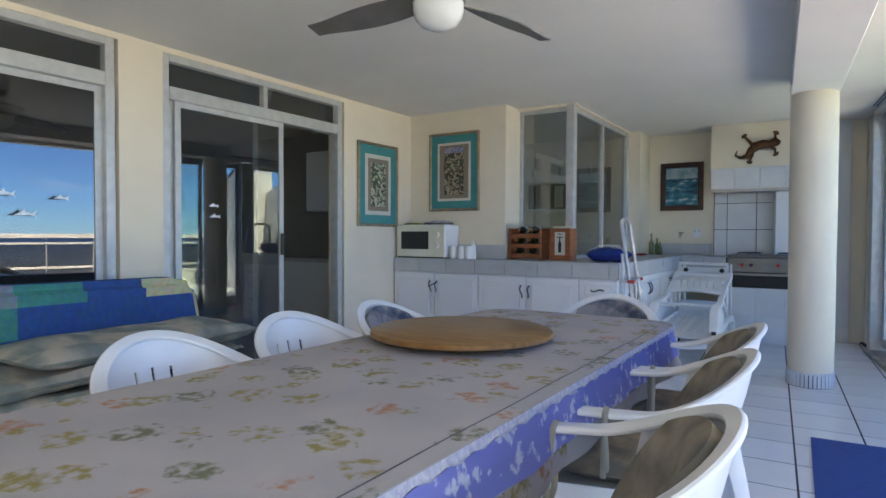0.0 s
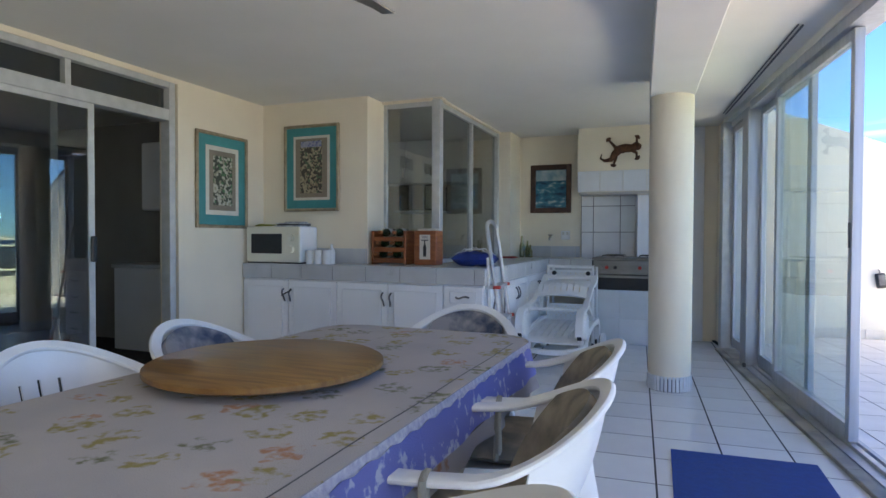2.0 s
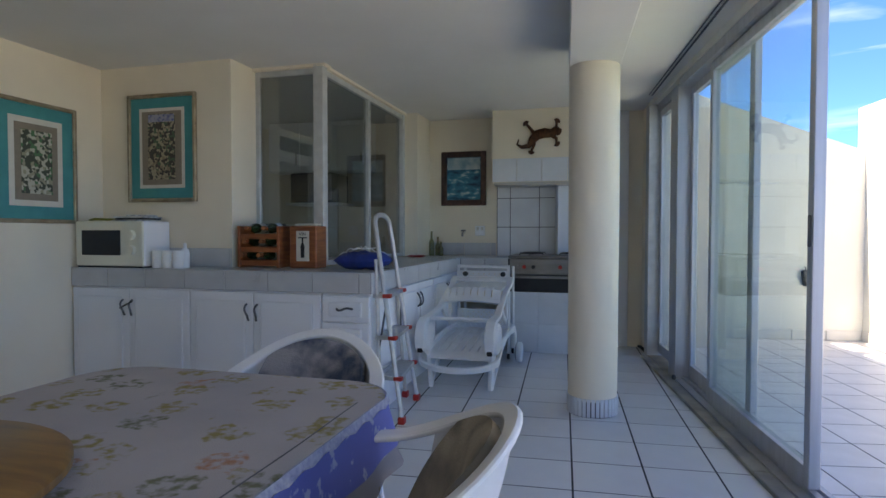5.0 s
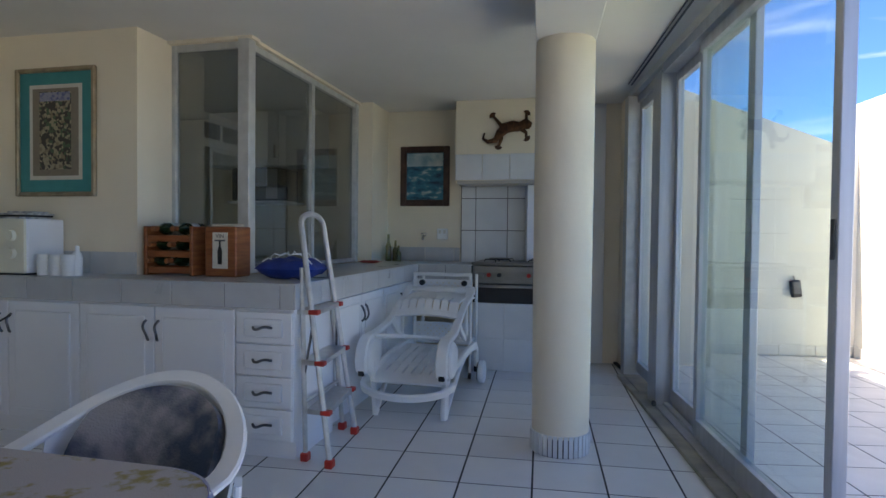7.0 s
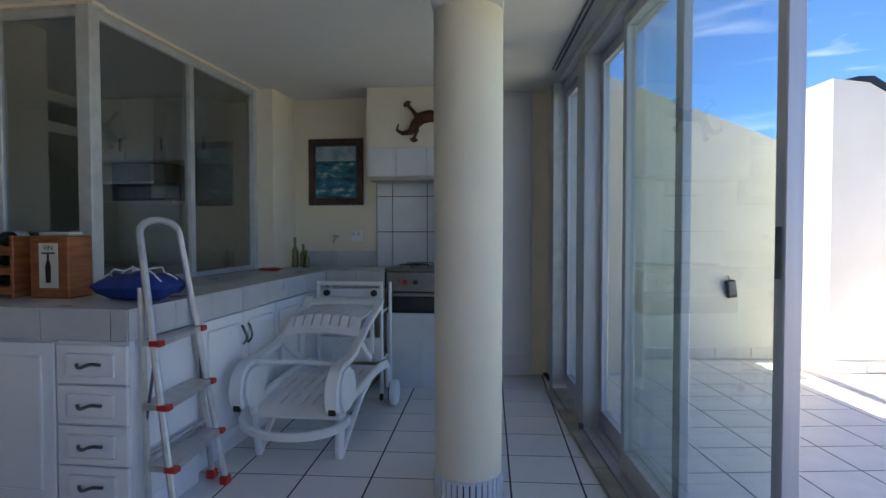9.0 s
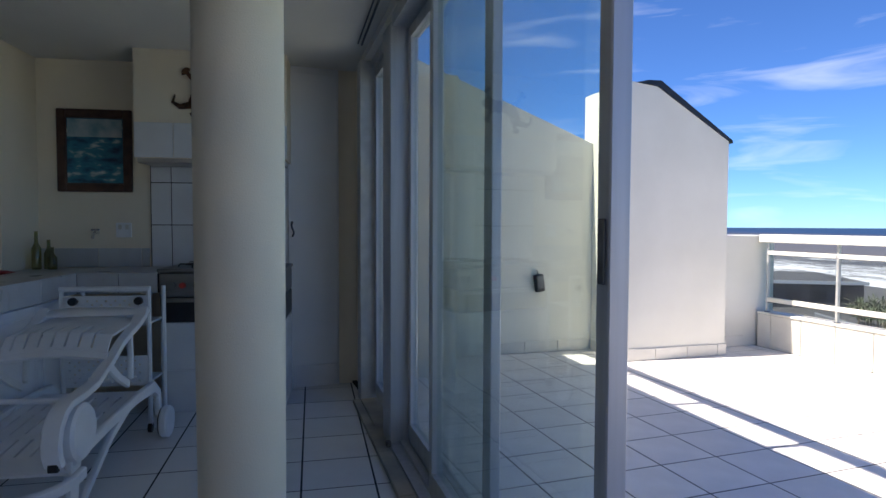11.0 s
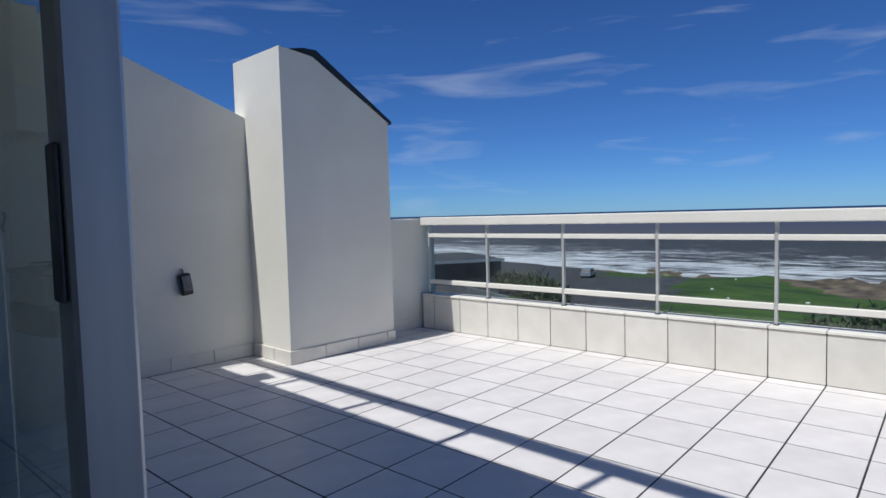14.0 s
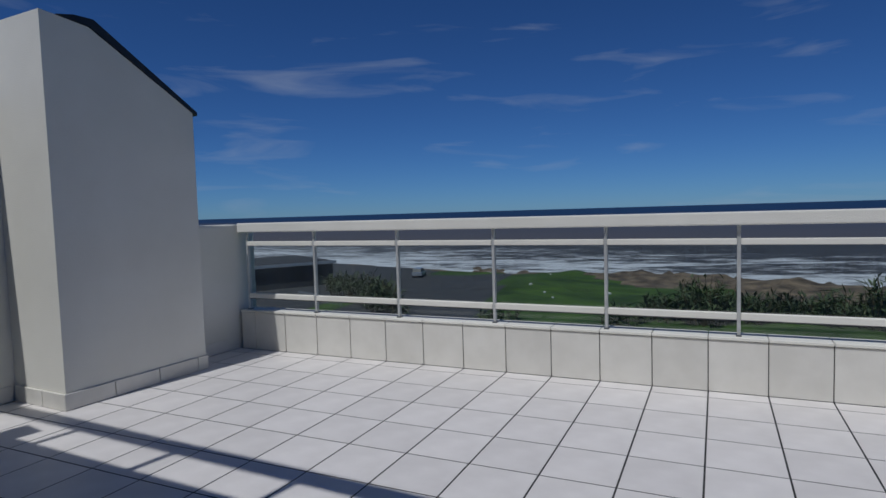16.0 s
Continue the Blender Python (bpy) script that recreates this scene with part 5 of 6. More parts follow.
def armchair(at, label):
    """A one-piece resin armchair; it faces +y."""
    t = thing("plastic_armchair", label, "chair", at, "chairs round the table")
    bm = bmesh.new()
    shell(bm, lambda u, v: ((u - 0.5) * (0.42 + 0.06 * v), -0.21 + 0.46 * v, 0.415 - 0.02 * math.sin(math.pi * v) - 0.012 * math.sin(math.pi * u) + (-0.03 * max(0, v - 0.85) / 0.15)), 10, 10, 0.008)
    part("seat", bm, M_PLAS, t, round_off=True)

    def back(u, v):
        a = radians(-66 + 132 * u)
        lo = Vector((0.222 * math.sin(a), -0.01 - 0.20 * math.cos(a), 0.415))
        p = lo.lerp(hoop(a), v)
        return p + Vector((math.sin(a), -math.cos(a), 0)) * 0.022 * math.sin(math.pi * v)
    bm = bmesh.new()
    shell(bm, back, 59, 14, 0.007, [(i, j) for i in (23, 29, 35) for j in range(4, 10)])
    part("backrest", bm, M_PLAS, t, round_off=True)
    pts, sides, widths = [], [], []
    nose = [((0.268, 0.283, 0.575), 0.05), ((0.268, 0.278, 0.615), 0.056), ((0.268, 0.258, 0.642), 0.06), ((0.268, 0.22, 0.655), 0.062), ((0.272, 0.12, 0.658), 0.062), ((0.279, 0.03, 0.66), 0.06)]
    for p, w in nose:
        pts.append(Vector((-p[0], p[1], p[2])))
        sides.append((-1, 0, 0))
        widths.append(w)
    for k in range(25):
        a = radians(-88 + 176 * k / 24)
        pts.append(hoop(a))
        sides.append((math.sin(a), -math.cos(a), 0.75 * math.cos(a)))
        widths.append(0.058 - 0.016 * math.cos(a))
    for p, w in nose[::-1]:
        pts.append(Vector(p))
        sides.append((1, 0, 0))
        widths.append(w)
    bm = bmesh.new()
    band(bm, pts, sides, widths, 0.017)
    part("arm_and_top_rim", bm, M_PLAS, t, round_off=True)
    for s in (-1, 1):
        bm = bmesh.new()
        band(bm, [(s * 0.292, 0.262, 0.0), (s * 0.282, 0.25, 0.30), (s * 0.274, 0.238, 0.52), (s * 0.27, 0.225, 0.60), (s * 0.268, 0.20, 0.648)], [(0, 1, 0)] * 5, [0.055, 0.075, 0.10, 0.125, 0.19], 0.020)
        part("leg", bm, M_PLAS, t, round_off=True)
        bm = bmesh.new()
        band(bm, [(s * 0.265, -0.30, 0.0), (s * 0.245, -0.255, 0.25), (s * 0.232, -0.215, 0.42), (s * 0.25, -0.20, 0.60)], [(s * 0.5, 1, 0)] * 4, [0.045, 0.06, 0.075, 0.05], 0.018)
        part("leg", bm, M_PLAS, t, round_off=True)
        bm = bmesh.new()
        band(bm, [(s * 0.228, -0.22, 0.40), (s * 0.246, 0.0, 0.392), (s * 0.27, 0.23, 0.385)], [(0, 0, 1)] * 3, [0.09, 0.08, 0.10], 0.012)
        part("side_rail", bm, M_PLAS, t, round_off=True)
    part("front_rail", boxes((-0.255, 0.255, 0.235, 0.247, 0.355, 0.40), bev=0.004), M_PLAS, t)
    return t


def cushion(at, material, label):
    t = thing("chair_cushion", label, "cushion", at, "chair cushions")
    bm = bmesh.new()
    pillow(bm, 0.42, 0.42, 0.075, 0.412, (0, 0.02), 10, 0.012, 1.7)
    part("seat_pad", bm, material, t, round_off=True)
    bm = bmesh.new()

    def f(u, v):
        a = radians(-58 + 116 * u) * (1 - 0.25 * v ** 3)
        lo = Vector((0.20 * math.sin(a), 0.02 - 0.19 * math.cos(a), 0.47))
        p = lo.lerp(hoop(a) * 0.93 + Vector((0, 0.02, 0.035)), v)
        k = (1 - abs(2 * u - 1) ** 4) * (1 - abs(2 * v - 1) ** 4)
        return p + Vector((-math.sin(a), math.cos(a), 0)) * (0.022 * k - 0.01 + 0.012 * noise.noise((u * 4, v * 4, 2)) * k)
    shell(bm, f, 18, 14, 0.026)
    part("back_pad", bm, material, t, round_off=True)
    for s in (-1, 1):
        bm = bmesh.new()
        tube(bm, [(s * 0.20, 0.06, 0.46), (s * 0.27, 0.05, 0.50), (s * 0.315, 0.05, 0.60), (s * 0.312, 0.05, 0.668), (s * 0.28, 0.05, 0.676), (s * 0.243, 0.05, 0.668), (s * 0.238, 0.06, 0.6), (s * 0.225, 0.065, 0.45)], 0.009, 6, flat=0.4)
        part("tie", bm, M_BEIGE, t, "grey fabric tie", round_off=True)
    return t


chair_spots = [(0.88, -2.26, 102, 1), (0.91, -2.90, 101, 1), (0.95, -3.64, 103, 1), (-0.24, -3.66, -90, 0), (-0.26, -3.02, -91, 0), (-0.25, -2.40, -87, 2), (0.40, -1.70, 183, 2)]
first_chair = None
for a, b, r, c in chair_spots:
    m = K @ pose(a, b, 0, 0, 0, r)
    if first_chair is None:
        first_chair = armchair(m, "white resin armchair drawn up to the table")
    else:
        copy_thing(first_chair, m)
    if c:
        cushion(m, M_CUSH if c == 1 else M_CUSHB, "worn grey-green cushion tied to a plastic chair" if c == 1 else "faded blue floral cushion on a plastic chair")

# ---- sofa with stacked cushions ----
def patch_mat():
    m = bpy.data.materials.new("patchwork_fabric")
    m.use_nodes = True
    n, l = m.node_tree.nodes, m.node_tree.links
    p = n["Principled BSDF"]
    p.inputs["Roughness"].default_value = 0.95
    tc, br, wn2, r, mixc, fine = (n.new(k) for k in ("ShaderNodeTexCoord", "ShaderNodeVectorMath", "ShaderNodeTexWhiteNoise", "ShaderNodeValToRGB", "ShaderNodeMixRGB", "ShaderNodeTexNoise"))
    br.operation = "SNAP"
    br.inputs[1].default_value = (10.0, 0.33, 0.16)
    l.new(tc.outputs["Object"], br.inputs[0])
    l.new(br.outputs["Vector"], wn2.inputs["Vector"])
    l.new(wn2.outputs["Value"], r.inputs["Fac"])
    r.color_ramp.interpolation = "CONSTANT"
    r.color_ramp.elements[0].color, r.color_ramp.elements[1].color = (0.02, 0.075, 0.24, 1), (0.035, 0.21, 0.19, 1)
    r.color_ramp.elements[1].position = 0.35
    for pos, c in ((0.56, (0.50, 0.46, 0.28)), (0.70, (0.16, 0.20, 0.24)), (0.84, (0.03, 0.11, 0.34))):
        r.color_ramp.elements.new(pos).color = (*c, 1)
    fine.inputs["Scale"].default_value, fine.inputs["Detail"].default_value = 30, 5
    l.new(tc.outputs["Object"], fine.inputs["Vector"])
    mixc.blend_type = "OVERLAY"
    mixc.inputs[0].default_value = 0.5
    l.new(r.outputs["Color"], mixc.inputs[1])
    l.new(fine.outputs["Color"], mixc.inputs[2])
    l.new(mixc.outputs["Color"], p.inputs["Base Color"])
    return m


M_PATCH = patch_mat()
sofa = thing("sofa", "low sofa with blue, teal and cream patchwork cover", "sofa", K @ pose(-1.98, -3.55, 0))
bm = boxes((-0.30, 0.42, -1.05, 1.02, 0.0, 0.28), bev=0.05, seg=3)
part("base", bm, M_PATCH, sofa, round_off=True)
bm = bmesh.new()
prism(bm, [(-1.05, 0.3), (0.98, 0.3), (1.05, 0.6), (1.0, 0.86), (0.9, 0.90), (-1.0, 0.92), (-1.05, 0.85)], -0.14, 0.06, "x")
bmesh.ops.bevel(bm, geom=bm.edges[:], offset=0.05, segments=3, affect="EDGES")
part("backrest", bm, M_PATCH, sofa, round_off=True)
M_PIPE = mat("grey_green_piping", (0.22, 0.25, 0.22), 0.9, color2=(0.15, 0.17, 0.16), scale=12, bump=0.3)
M_STRIPE = mat("faded_striped_cushion", (0.50, 0.46, 0.38), 0.95, color2=(0.22, 0.27, 0.26), scale=3.2, lo=0.42, hi=0.56, stretch=(1, 1.6, 0.3), bump=0.4, bump_scale=160)
for i, (dx, dy, ln, z, r) in enumerate(((0.33, -0.42, 1.5, 0.275, 3), (0.34, -0.30, 1.7, 0.37, -3), (0.36, 0.05, 1.75, 0.465, 4), (0.35, 0.42, 1.2, 0.56, 2))):
    lc = thing("lounger_cushion", "faded beige and grey-green cushion in a pile on the sofa", "cushion", K @ pose(-1.98 + dx, -3.55 + dy, z, 0, 0, r), "cushion pile")
    bm = bmesh.new()
    pillow(bm, 0.58, ln, 0.10, 0.0, n=18, wob=0.035, seed=i * 2.3, square=7)
    part("pad", bm, M_STRIPE, lc, round_off=True)
    bm = bmesh.new()
    tube(bm, [(x * 0.995, y * 0.998, 0.05 + 0.006 * math.sin(7 * y + i)) for x, y in rounded(0.29, ln / 2, 0.05)], 0.008, 6, True)
    part("piping", bm, M_PIPE, lc, "grey-green piping", round_off=True)

# ---- sun lounger, ladder, trolley, mat ----
lo = thing("sun_lounger", "white resin sun lounger on small wheels, its back part raised", "sun lounger", K @ pose(0.355, 0.90, 0))
for s in (-1, 1):
    # fender over the wheel-like disc, running on as the side rail up to the head
    bm = bmesh.new()
    arc = [(-0.02 - 0.135 * math.sin(radians(a)), 0.40 + 0.135 * math.cos(radians(a))) for a in (125, 105, 85, 60, 35, 10)]
    line = arc + [(0.10, 0.535), (0.22, 0.545), (0.34, 0.57), (0.44, 0.60), (0.56, 0.655), (0.68, 0.69), (0.78, 0.715), (0.86, 0.75), (0.91, 0.785)]
    band(bm, [(s * (0.262 if k < 8 else 0.25), y, z) for k, (y, z) in enumerate(line)], [(1, 0, 0)] * len(line), [0.075] * 6 + [0.07, 0.06, 0.055, 0.052, 0.05, 0.052, 0.06, 0.07, 0.055], 0.030)
    part("side_rail", bm, M_PLAS, lo, round_off=True)
    bm = bmesh.new()
    lathe(bm, [(0.03, -0.036), (0.105, -0.034), (0.118, -0.022), (0.118, 0.022), (0.105, 0.034), (0.03, 0.036)], 28, axis="x")
    part("arm_disc", bm, M_PLAS, lo, at=pose(s * 0.268, 0.045, 0.395), round_off=True)
    part("end_clip", boxes((s * 0.262 - 0.02, s * 0.262 + 0.02, -0.152, -0.133, 0.30, 0.36), bev=0.004), M_BLACK, lo, "dark plastic clip")
    bm = bmesh.new()
    band(bm, [(s * 0.235, 0.06, 0.0), (s * 0.236, 0.05, 0.04), (s * 0.245, 0.04, 0.20), (s * 0.255, 0.05, 0.37)], [(0.3 * s, 1, 0)] * 4, [0.05, 0.055, 0.06, 0.09], 0.032)
    part("front_leg", bm, M_PLAS, lo, round_off=True)
    bm = bmesh.new()
    band(bm, [(s * 0.237, 0.075, 0.01), (s * 0.243, 0.18, 0.09), (s * 0.252, 0.42, 0.24), (s * 0.26, 0.62, 0.325)], [(0, -0.5, 1)] * 4, [0.04, 0.035, 0.035, 0.06], 0.026)
    part("leg_brace", bm, M_PLAS, lo, round_off=True)
    bm = bmesh.new()
    band(bm, [(s * 0.26, 0.02, 0.285), (s * 0.268, 0.30, 0.315), (s * 0.268, 0.70, 0.335), (s * 0.268, 0.98, 0.325), (s * 0.268, 1.06, 0.27), (s * 0.268, 1.08, 0.14)], [(0, 0.2, 1)] * 4 + [(0, 1, 0.6), (0, 1, 0)], [0.05, 0.05, 0.055, 0.07, 0.06, 0.05], 0.030)
    part("lower_rail", bm, M_PLAS, lo, round_off=True)
    bm = bmesh.new()
    lathe(bm, [(0.02, -0.026), (0.082, -0.024), (0.092, -0.014), (0.092, 0.014), (0.082, 0.024), (0.02, 0.026)], 26, axis="x")
    wheel = part("wheel", bm, M_PLAS, lo, at=pose(s * 0.312, 1.08, 0.092), round_off=True)
    bm = bmesh.new()
    lathe(bm, [(0.078, -0.030), (0.080, -0.0265)], 26, axis="x")
    part("tyre_groove", bm, M_BLACK, wheel)
    bm = bmesh.new()
    band(bm, [(s * 0.248, 0.42, 0.58), (s * 0.248, 0.53, 0.50), (s * 0.248, 0.66, 0.43), (s * 0.248, 0.70, 0.45), (s * 0.248, 0.71, 0.58), (s * 0.248, 0.70, 0.69)], [(0, 0.5, 1), (0, 0.5, 1), (0, 0.5, 1), (0, 1, -0.4), (0, 1, 0), (0, 1, 0)], [0.05, 0.042, 0.04, 0.034, 0.03, 0.03], 0.024)
    part("prop", bm, M_PLAS, lo, round_off=True)
bm = bmesh.new()
bow = [(0.30 * math.cos(radians(180 + 15 * k)), 0.02 - 0.19 * math.sin(radians(15 * k)) ** 0.8, 0.235 - 0.05 * math.sin(radians(15 * k))) for k in range(13)]
band(bm, bow, [(0, -0.35, 1)] * 13, [0.05] * 13, 0.028)
part("foot_bar", bm, M_PLAS, lo, round_off=True)
bm = bmesh.new()
band(bm, [(-0.25, 0.03, 0.53), (0, 0.03, 0.535), (0.25, 0.03, 0.53)], [(0, 1, -0.3)] * 3, [0.06] * 3, 0.022)
part("cross_bar", bm, M_PLAS, lo, round_off=True)
bm = bmesh.new()
shell(bm, lambda u, v: ((u - 0.5) * 0.50, 0.0 + 0.86 * v, 0.255 + 0.075 * math.sin(math.pi * 0.5 * v) - 0.02 * max(0, 0.08 - v) / 0.08), 48, 16, 0.014, [(i, j) for i in range(5, 44, 6) for j in range(2, 14) if j % 5])
part("seat_panel", bm, M_PLAS, lo, round_off=True)
bm = bmesh.new()
shell(bm, lambda u, v: ((u - 0.5) * 0.47, 0.45 + 0.06 * min(v, 0.4) / 0.4 + 0.36 * max(0, v - 0.4) / 0.6, 0.635 + 0.072 * min(v, 0.4) / 0.4 + 0.022 * max(0, v - 0.4) / 0.6 + 0.022 * math.sin(math.pi * u)), 48, 15, 0.012,
      [(i, j) for i in range(4, 46, 6) for j in range(1, 9)])
part("back_panel", bm, M_PLAS, lo, round_off=True)
bm = bmesh.new()
shell(bm, lambda u, v: ((u - 0.5) * 0.48, 0.43 + 0.03 * v, 0.605 + 0.03 * v + 0.022 * math.sin(math.pi * u)), 16, 3, 0.02)
part("back_edge", bm, M_PLAS, lo, round_off=True)
bm = bmesh.new()
band(bm, [(-0.28, 0.88, 0.765), (-0.12, 0.89, 0.775), (0.12, 0.89, 0.775), (0.28, 0.88, 0.765)], [(0, 1, 0.4)] * 4, [0.05, 0.09, 0.09, 0.05], 0.018)
part("head_bar", bm, M_PLAS, lo, round_off=True)

tr = thing("trolley", "white plastic trolley with perforated trays and black knobs", "trolley", K @ pose(0.30, 2.07, 0))
for x in (-0.23, 0.25):
    for y in (0.0, 0.28):
        bm = bmesh.new()
        tube(bm, [(x, y, 0.05), (x, y, 0.86)], 0.014, 8)
        part("post", bm, M_PLAS, tr, round_off=True)
        bm = bmesh.new()
        lathe(bm, [(0.015, -0.012), (0.03, -0.01), (0.03, 0.01), (0.015, 0.012)], 12, axis="x")
        part("castor", bm, M_BLACK, tr, at=pose(x, y, 0.03), round_off=True)
for z in (0.30, 0.66):
    bm = bmesh.new()
    holes = [(i, j) for i in range(2, 34) for j in range(1, 13) if (i % 4 == 0 and j % 4 == 1) or (i % 4 == 2 and j % 4 == 3)]
    shell(bm, lambda u, v: (-0.22 + 0.46 * u, 0.0 - 0.01 * v, z + 0.17 * v), 36, 14, 0.008, holes)
    part("perforated_side", bm, M_PLAS, tr)
    part("tray", boxes((-0.22, 0.24, 0.0, 0.28, z - 0.012, z - 0.001)), M_PLAS, tr)
bm = bmesh.new()
tube(bm, [(-0.24, 0.0, 0.87), (0.26, 0.0, 0.87)], 0.016, 8)
part("handle", bm, M_PLAS, tr, round_off=True)
for x in (-0.16, 0.20):
    bm = bmesh.new()
    lathe(bm, [(0.022, -0.02), (0.024, -0.012), (0.024, 0.012)], 14, axis="y")
    part("knob", bm, M_BLACK, tr, "black plastic knob", at=pose(x, -0.02, 0.80), round_off=True)

M_LADDER = mat("ladder_aluminium", (0.60, 0.60, 0.60), 0.4, 0.6, color2=(0.5, 0.5, 0.5), scale=20)
lad = thing("step_ladder", "folding aluminium step ladder with red plastic feet", "ladder", K @ pose(0.0, 0.0, 0))
FL, FR, BL, BR = Vector((0.20, 0.04, 0)), Vector((0.13, 0.56, 0)), Vector((0.035, 0.10, 0)), Vector((0.025, 0.62, 0))
TL, TR = Vector((-0.015, 0.14, 1.25)), Vector((-0.035, 0.46, 1.25))


def ladder_at(p, q, s):
    return p + (q - p) * s


bm = bmesh.new()
arc = [TL + (TR - TL) * (0.5 - 0.5 * math.cos(math.pi * k / 8)) + Vector((-0.01, 0, 0.06)) * math.sin(math.pi * k / 8) for k in range(9)]
tube(bm, [FL + Vector((0, 0, 0.03)), *arc, FR + Vector((0, 0, 0.03))], 0.016, 8)
part("front_frame", bm, M_LADDER, lad, round_off=True)
SL, SR = Vector((0.0, 0.12, 1.02)), Vector((-0.02, 0.50, 1.03))
for p, q in ((BL, SL), (BR, SR)):
    bm = bmesh.new()
    tube(bm, [p + Vector((0, 0, 0.03)), q], 0.014, 8)
    part("rear_leg", bm, M_LADDER, lad, round_off=True)
bm = bmesh.new()
tube(bm, [ladder_at(BL, SL, 0.3), ladder_at(BR, SR, 0.3)], 0.010, 6)
part("cross_bar", bm, M_LADDER, lad)
for s in (0.22, 0.42, 0.63):
    a, b = ladder_at(FL, TL, s), ladder_at(FR, TR, s)
    dn = Vector((-0.09, 0, 0))
    bm = bmesh.new()
    q = [a + Vector((0.03, 0, 0)), b + Vector((0.03, 0, 0)), b + dn, a + dn]
    prism(bm, [(v.x, v.y) for v in q], a.z - 0.014, a.z + 0.012)
    part("tread", bm, M_LADDER, lad)
    for p in (a, b):
        part("tread_cap", boxes((p.x - 0.012, p.x + 0.045, p.y - 0.020, p.y + 0.020, p.z - 0.012, p.z + 0.014), bev=0.005), M_RED, lad, "red plastic cap")
for p in (FL, FR, BL, BR):
    part("foot", boxes((p.x - 0.022, p.x + 0.022, p.y - 0.024, p.y + 0.024, 0.0, 0.045), bev=0.006), M_RED, lad, "red plastic foot")
for f0, f1, r0, r1 in ((FL, TL, BL, SL), (FR, TR, BR, SR)):
    bm = bmesh.new()
    tube(bm, [ladder_at(f0, f1, 0.58), ladder_at(r0, r1, 0.42)], 0.007, 5)
    part("brace", bm, M_DALU, lad)
mt = bmesh.new()
prism(mt, [(1.0, 4.62), (1.70, 4.50), (1.42, 3.05), (0.72, 3.17)], 0.0015, 0.010)
tagged(part("floor_mat", mt, M_BLUEMAT), "plain dark blue mat on the tiled floor", "mat")

# ---- car parked by the shore and the low building ----
CM = pose(94.7, 46.1, land(94.7, 46.1), 0, 0, 12)
car = thing("parked_car", "silver estate car parked by the shore", "car", CM)
M_CAR = mat("silver_car_paint", (0.55, 0.57, 0.60), 0.3, 0.4, scale=2, coat=0.6)
bm = bmesh.new()
prism(bm, [(-2.1, 0.3), (2.1, 0.3), (2.12, 0.75), (1.2, 0.92), (-2.1, 0.95)], -0.85, 0.85, "y")
bmesh.ops.bevel(bm, geom=bm.edges[:], offset=0.06, segments=2, affect="EDGES")
part("body", bm, M_CAR, car, round_off=True)
bm = bmesh.new()
prism(bm, [(-2.0, 0.93), (1.1, 0.93), (0.4, 1.45), (-1.7, 1.48)], -0.72, 0.72, "y")
part("cabin", bm, M_BLACK, car)
part("roof", boxes((-1.7, 0.4, -0.7, 0.7, 1.481, 1.52), bev=0.015), M_CAR, car)
for x in (-1.35, 1.35):
    for y in (-0.8, 0.8):
        bm = bmesh.new()
        lathe(bm, [(0.2, -0.1), (0.32, -0.09), (0.32, 0.09), (0.2, 0.1)], 18, axis="y")
        part("wheel", bm, M_BLACK, car, at=pose(x, y, 0.32))

# white leaping-fish transfers on the lounge glass
for b0, z0, sc in ((-3.33, 1.28, 0.6), (-3.14, 1.38, 0.45), (-3.43, 1.39, 0.55), (-2.10, 1.38, 0.45), (-2.09, 1.30, 0.5)):
    bm = bmesh.new()
    prism(bm, [(-0.09, -0.01), (-0.03, 0.022), (0.0, 0.05), (0.012, 0.028), (0.06, 0.012), (0.10, 0.03), (0.09, 0.005), (0.10, -0.025), (0.05, -0.008), (-0.03, -0.012)], 0.0, 0.0015, "x")
    ob = part("glass_transfer", bm, M_PLAS, at=K @ pose(-2.386, b0, z0) @ Matrix.Diagonal((1, sc, sc, 1)))
    tagged(ob, "white fish transfer stuck to the window glass", "sticker", "glass transfers")

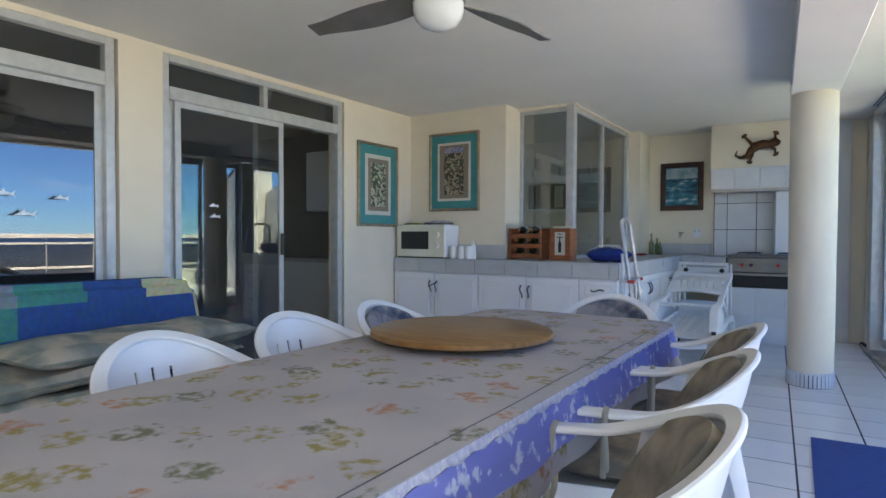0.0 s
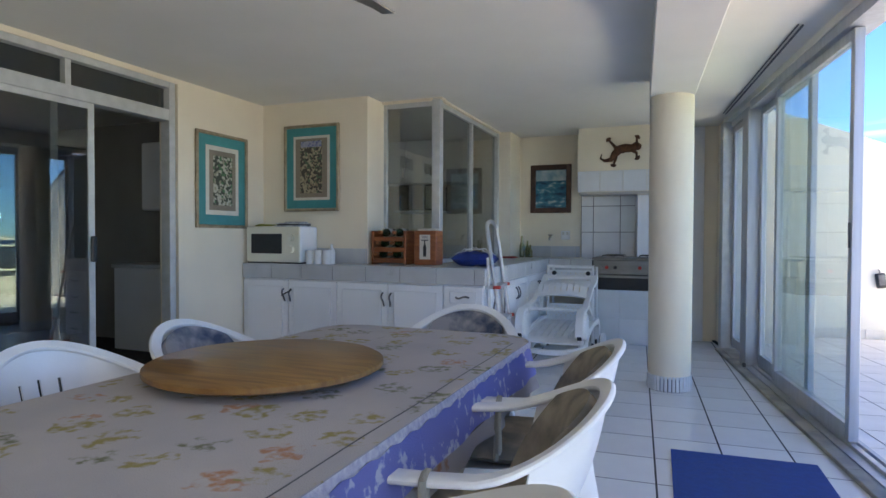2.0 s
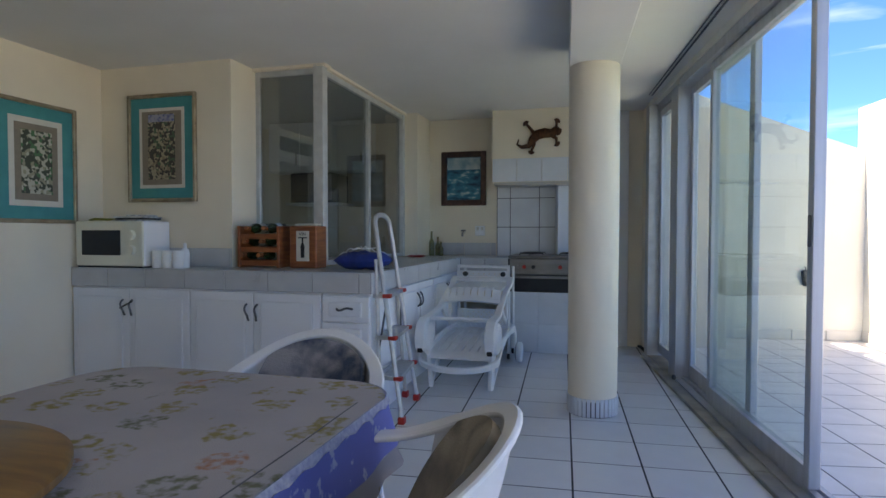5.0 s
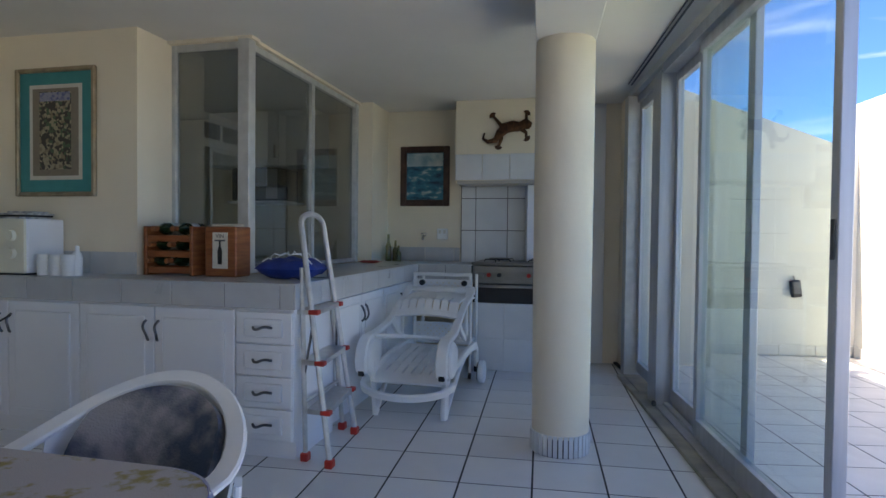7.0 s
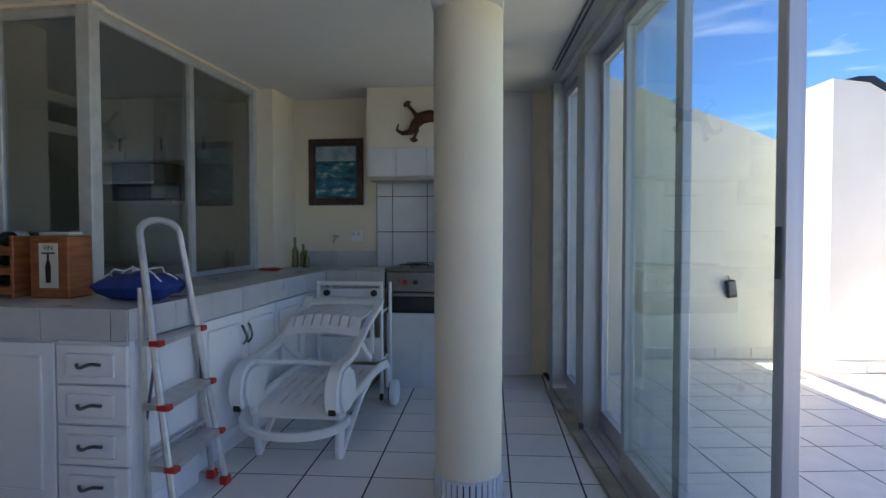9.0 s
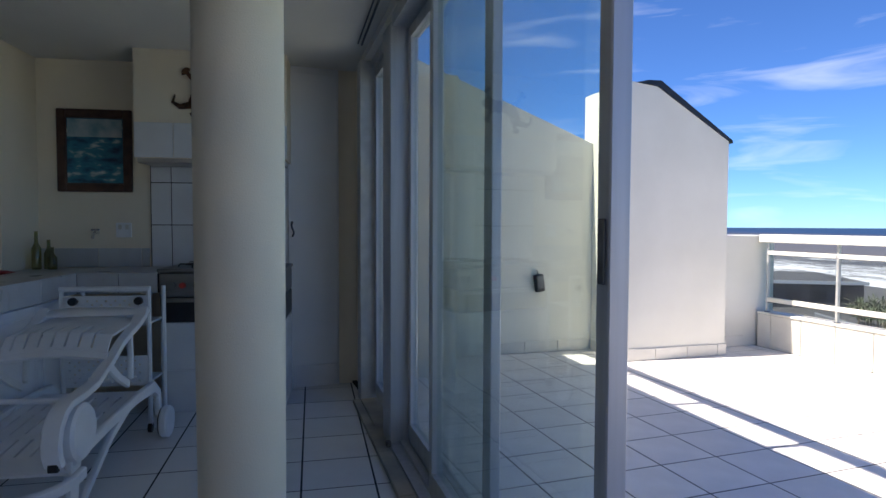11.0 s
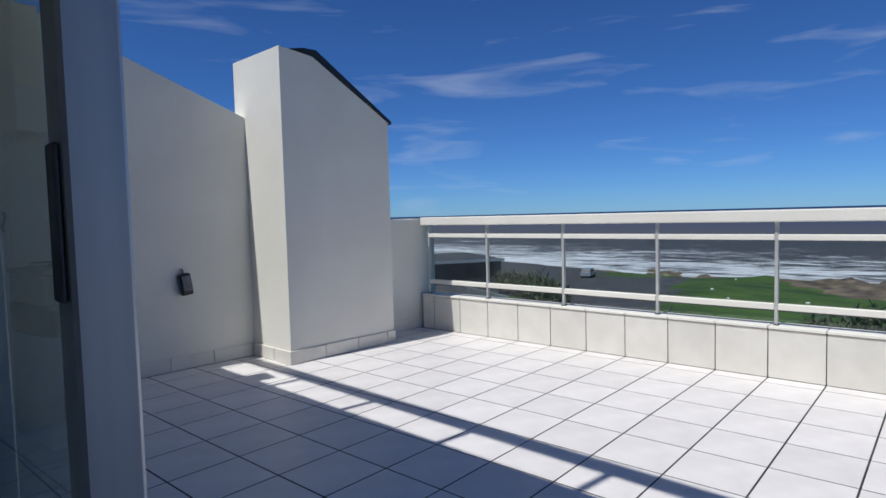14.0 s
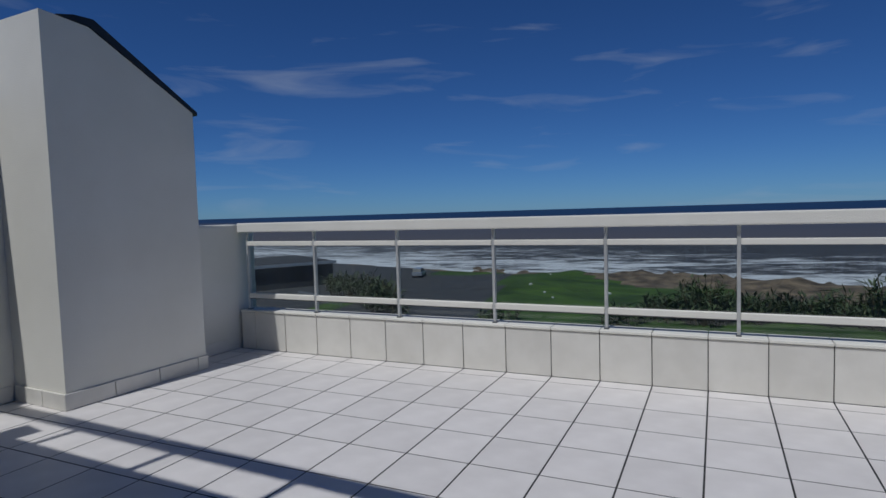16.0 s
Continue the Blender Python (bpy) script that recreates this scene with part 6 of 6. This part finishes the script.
# ---- floor tiles ----
def lay(parent, name, material, ang, u0, v0, pu, pv, gap, planes, near, z=0.0):
    """Square tiles over a region bounded by half planes; the nearest are parts, the rest one joined part."""
    c, s = math.cos(radians(ang)), math.sin(radians(ang))
    full = bmesh.new()
    prism(full, [(0, 0), (pu - gap, 0), (pu - gap, pv - gap), (0, pv - gap)], z - 0.003, z)
    me = bpy.data.meshes.new(name)
    bmesh.ops.recalc_face_normals(full, faces=full.faces)
    full.to_mesh(me)
    full.free()
    me.materials.append(material)
    rest, count = bmesh.new(), 0
    for i in range(-45, 45):
        for j in range(-45, 45):
            q0 = [(u0 + (i + du) * pu + (gap / 2 if du == 0 else -gap / 2), v0 + (j + dv) * pv + (gap / 2 if dv == 0 else -gap / 2)) for du, dv in ((0, 0), (1, 0), (1, 1), (0, 1))]
            q = [(u * c - v * s, u * s + v * c) for u, v in q0]
            k = clip(q, planes)
            if not k:
                continue
            cx, cy = sum(p[0] for p in k) / len(k), sum(p[1] for p in k) / len(k)
            if near(cx, cy) and count < 300:
                count += 1
                if len(k) == 4 and all(abs(a[0] - b[0]) + abs(a[1] - b[1]) < 1e-6 for a, b in zip(k, q)):
                    ob = new(name, me)
                    ob.matrix_basis = pose(q[0][0], q[0][1], 0, 0, 0, ang)
                    ob.parent = parent
                else:
                    bm = bmesh.new()
                    prism(bm, k, z - 0.003, z)
                    part(name, bm, material, parent)
            else:
                prism(rest, k, z - 0.003, z)
    ob = part("far_tiles", rest, material, parent)
    tagged(ob, kind="stuff")


k0 = Vector(kpoint(-2.37, 0))
indoor = [(-E1.x, -E1.y, -(E1.x * k0.x + E1.y * k0.y)), (0.9954, -0.0958, 1.520 - 0.075), (0, 1, 8.6), (0, -1, 3.15)]
outdoor = [(-0.9954, 0.0958, -(1.520 + 0.095)), (math.cos(radians(3.08)), -math.sin(radians(3.08)), 6.291 * math.cos(radians(3.08)) - 5.25 * math.sin(radians(3.08)) - 0.003), (0.0958, 0.9954, 9.026), (0, -1, 5.9)]
lay(floor, "tile", M_TILE, -9.3, -0.20, 5.98, 0.352, 0.352, 0.010, indoor, lambda x, y: y > 3.0)
lay(terrace, "tile", M_OTILE, -3.08, 4.081, 5.580, 0.357, 0.3424, 0.009, outdoor, lambda x, y: y > 1.6, Z0)
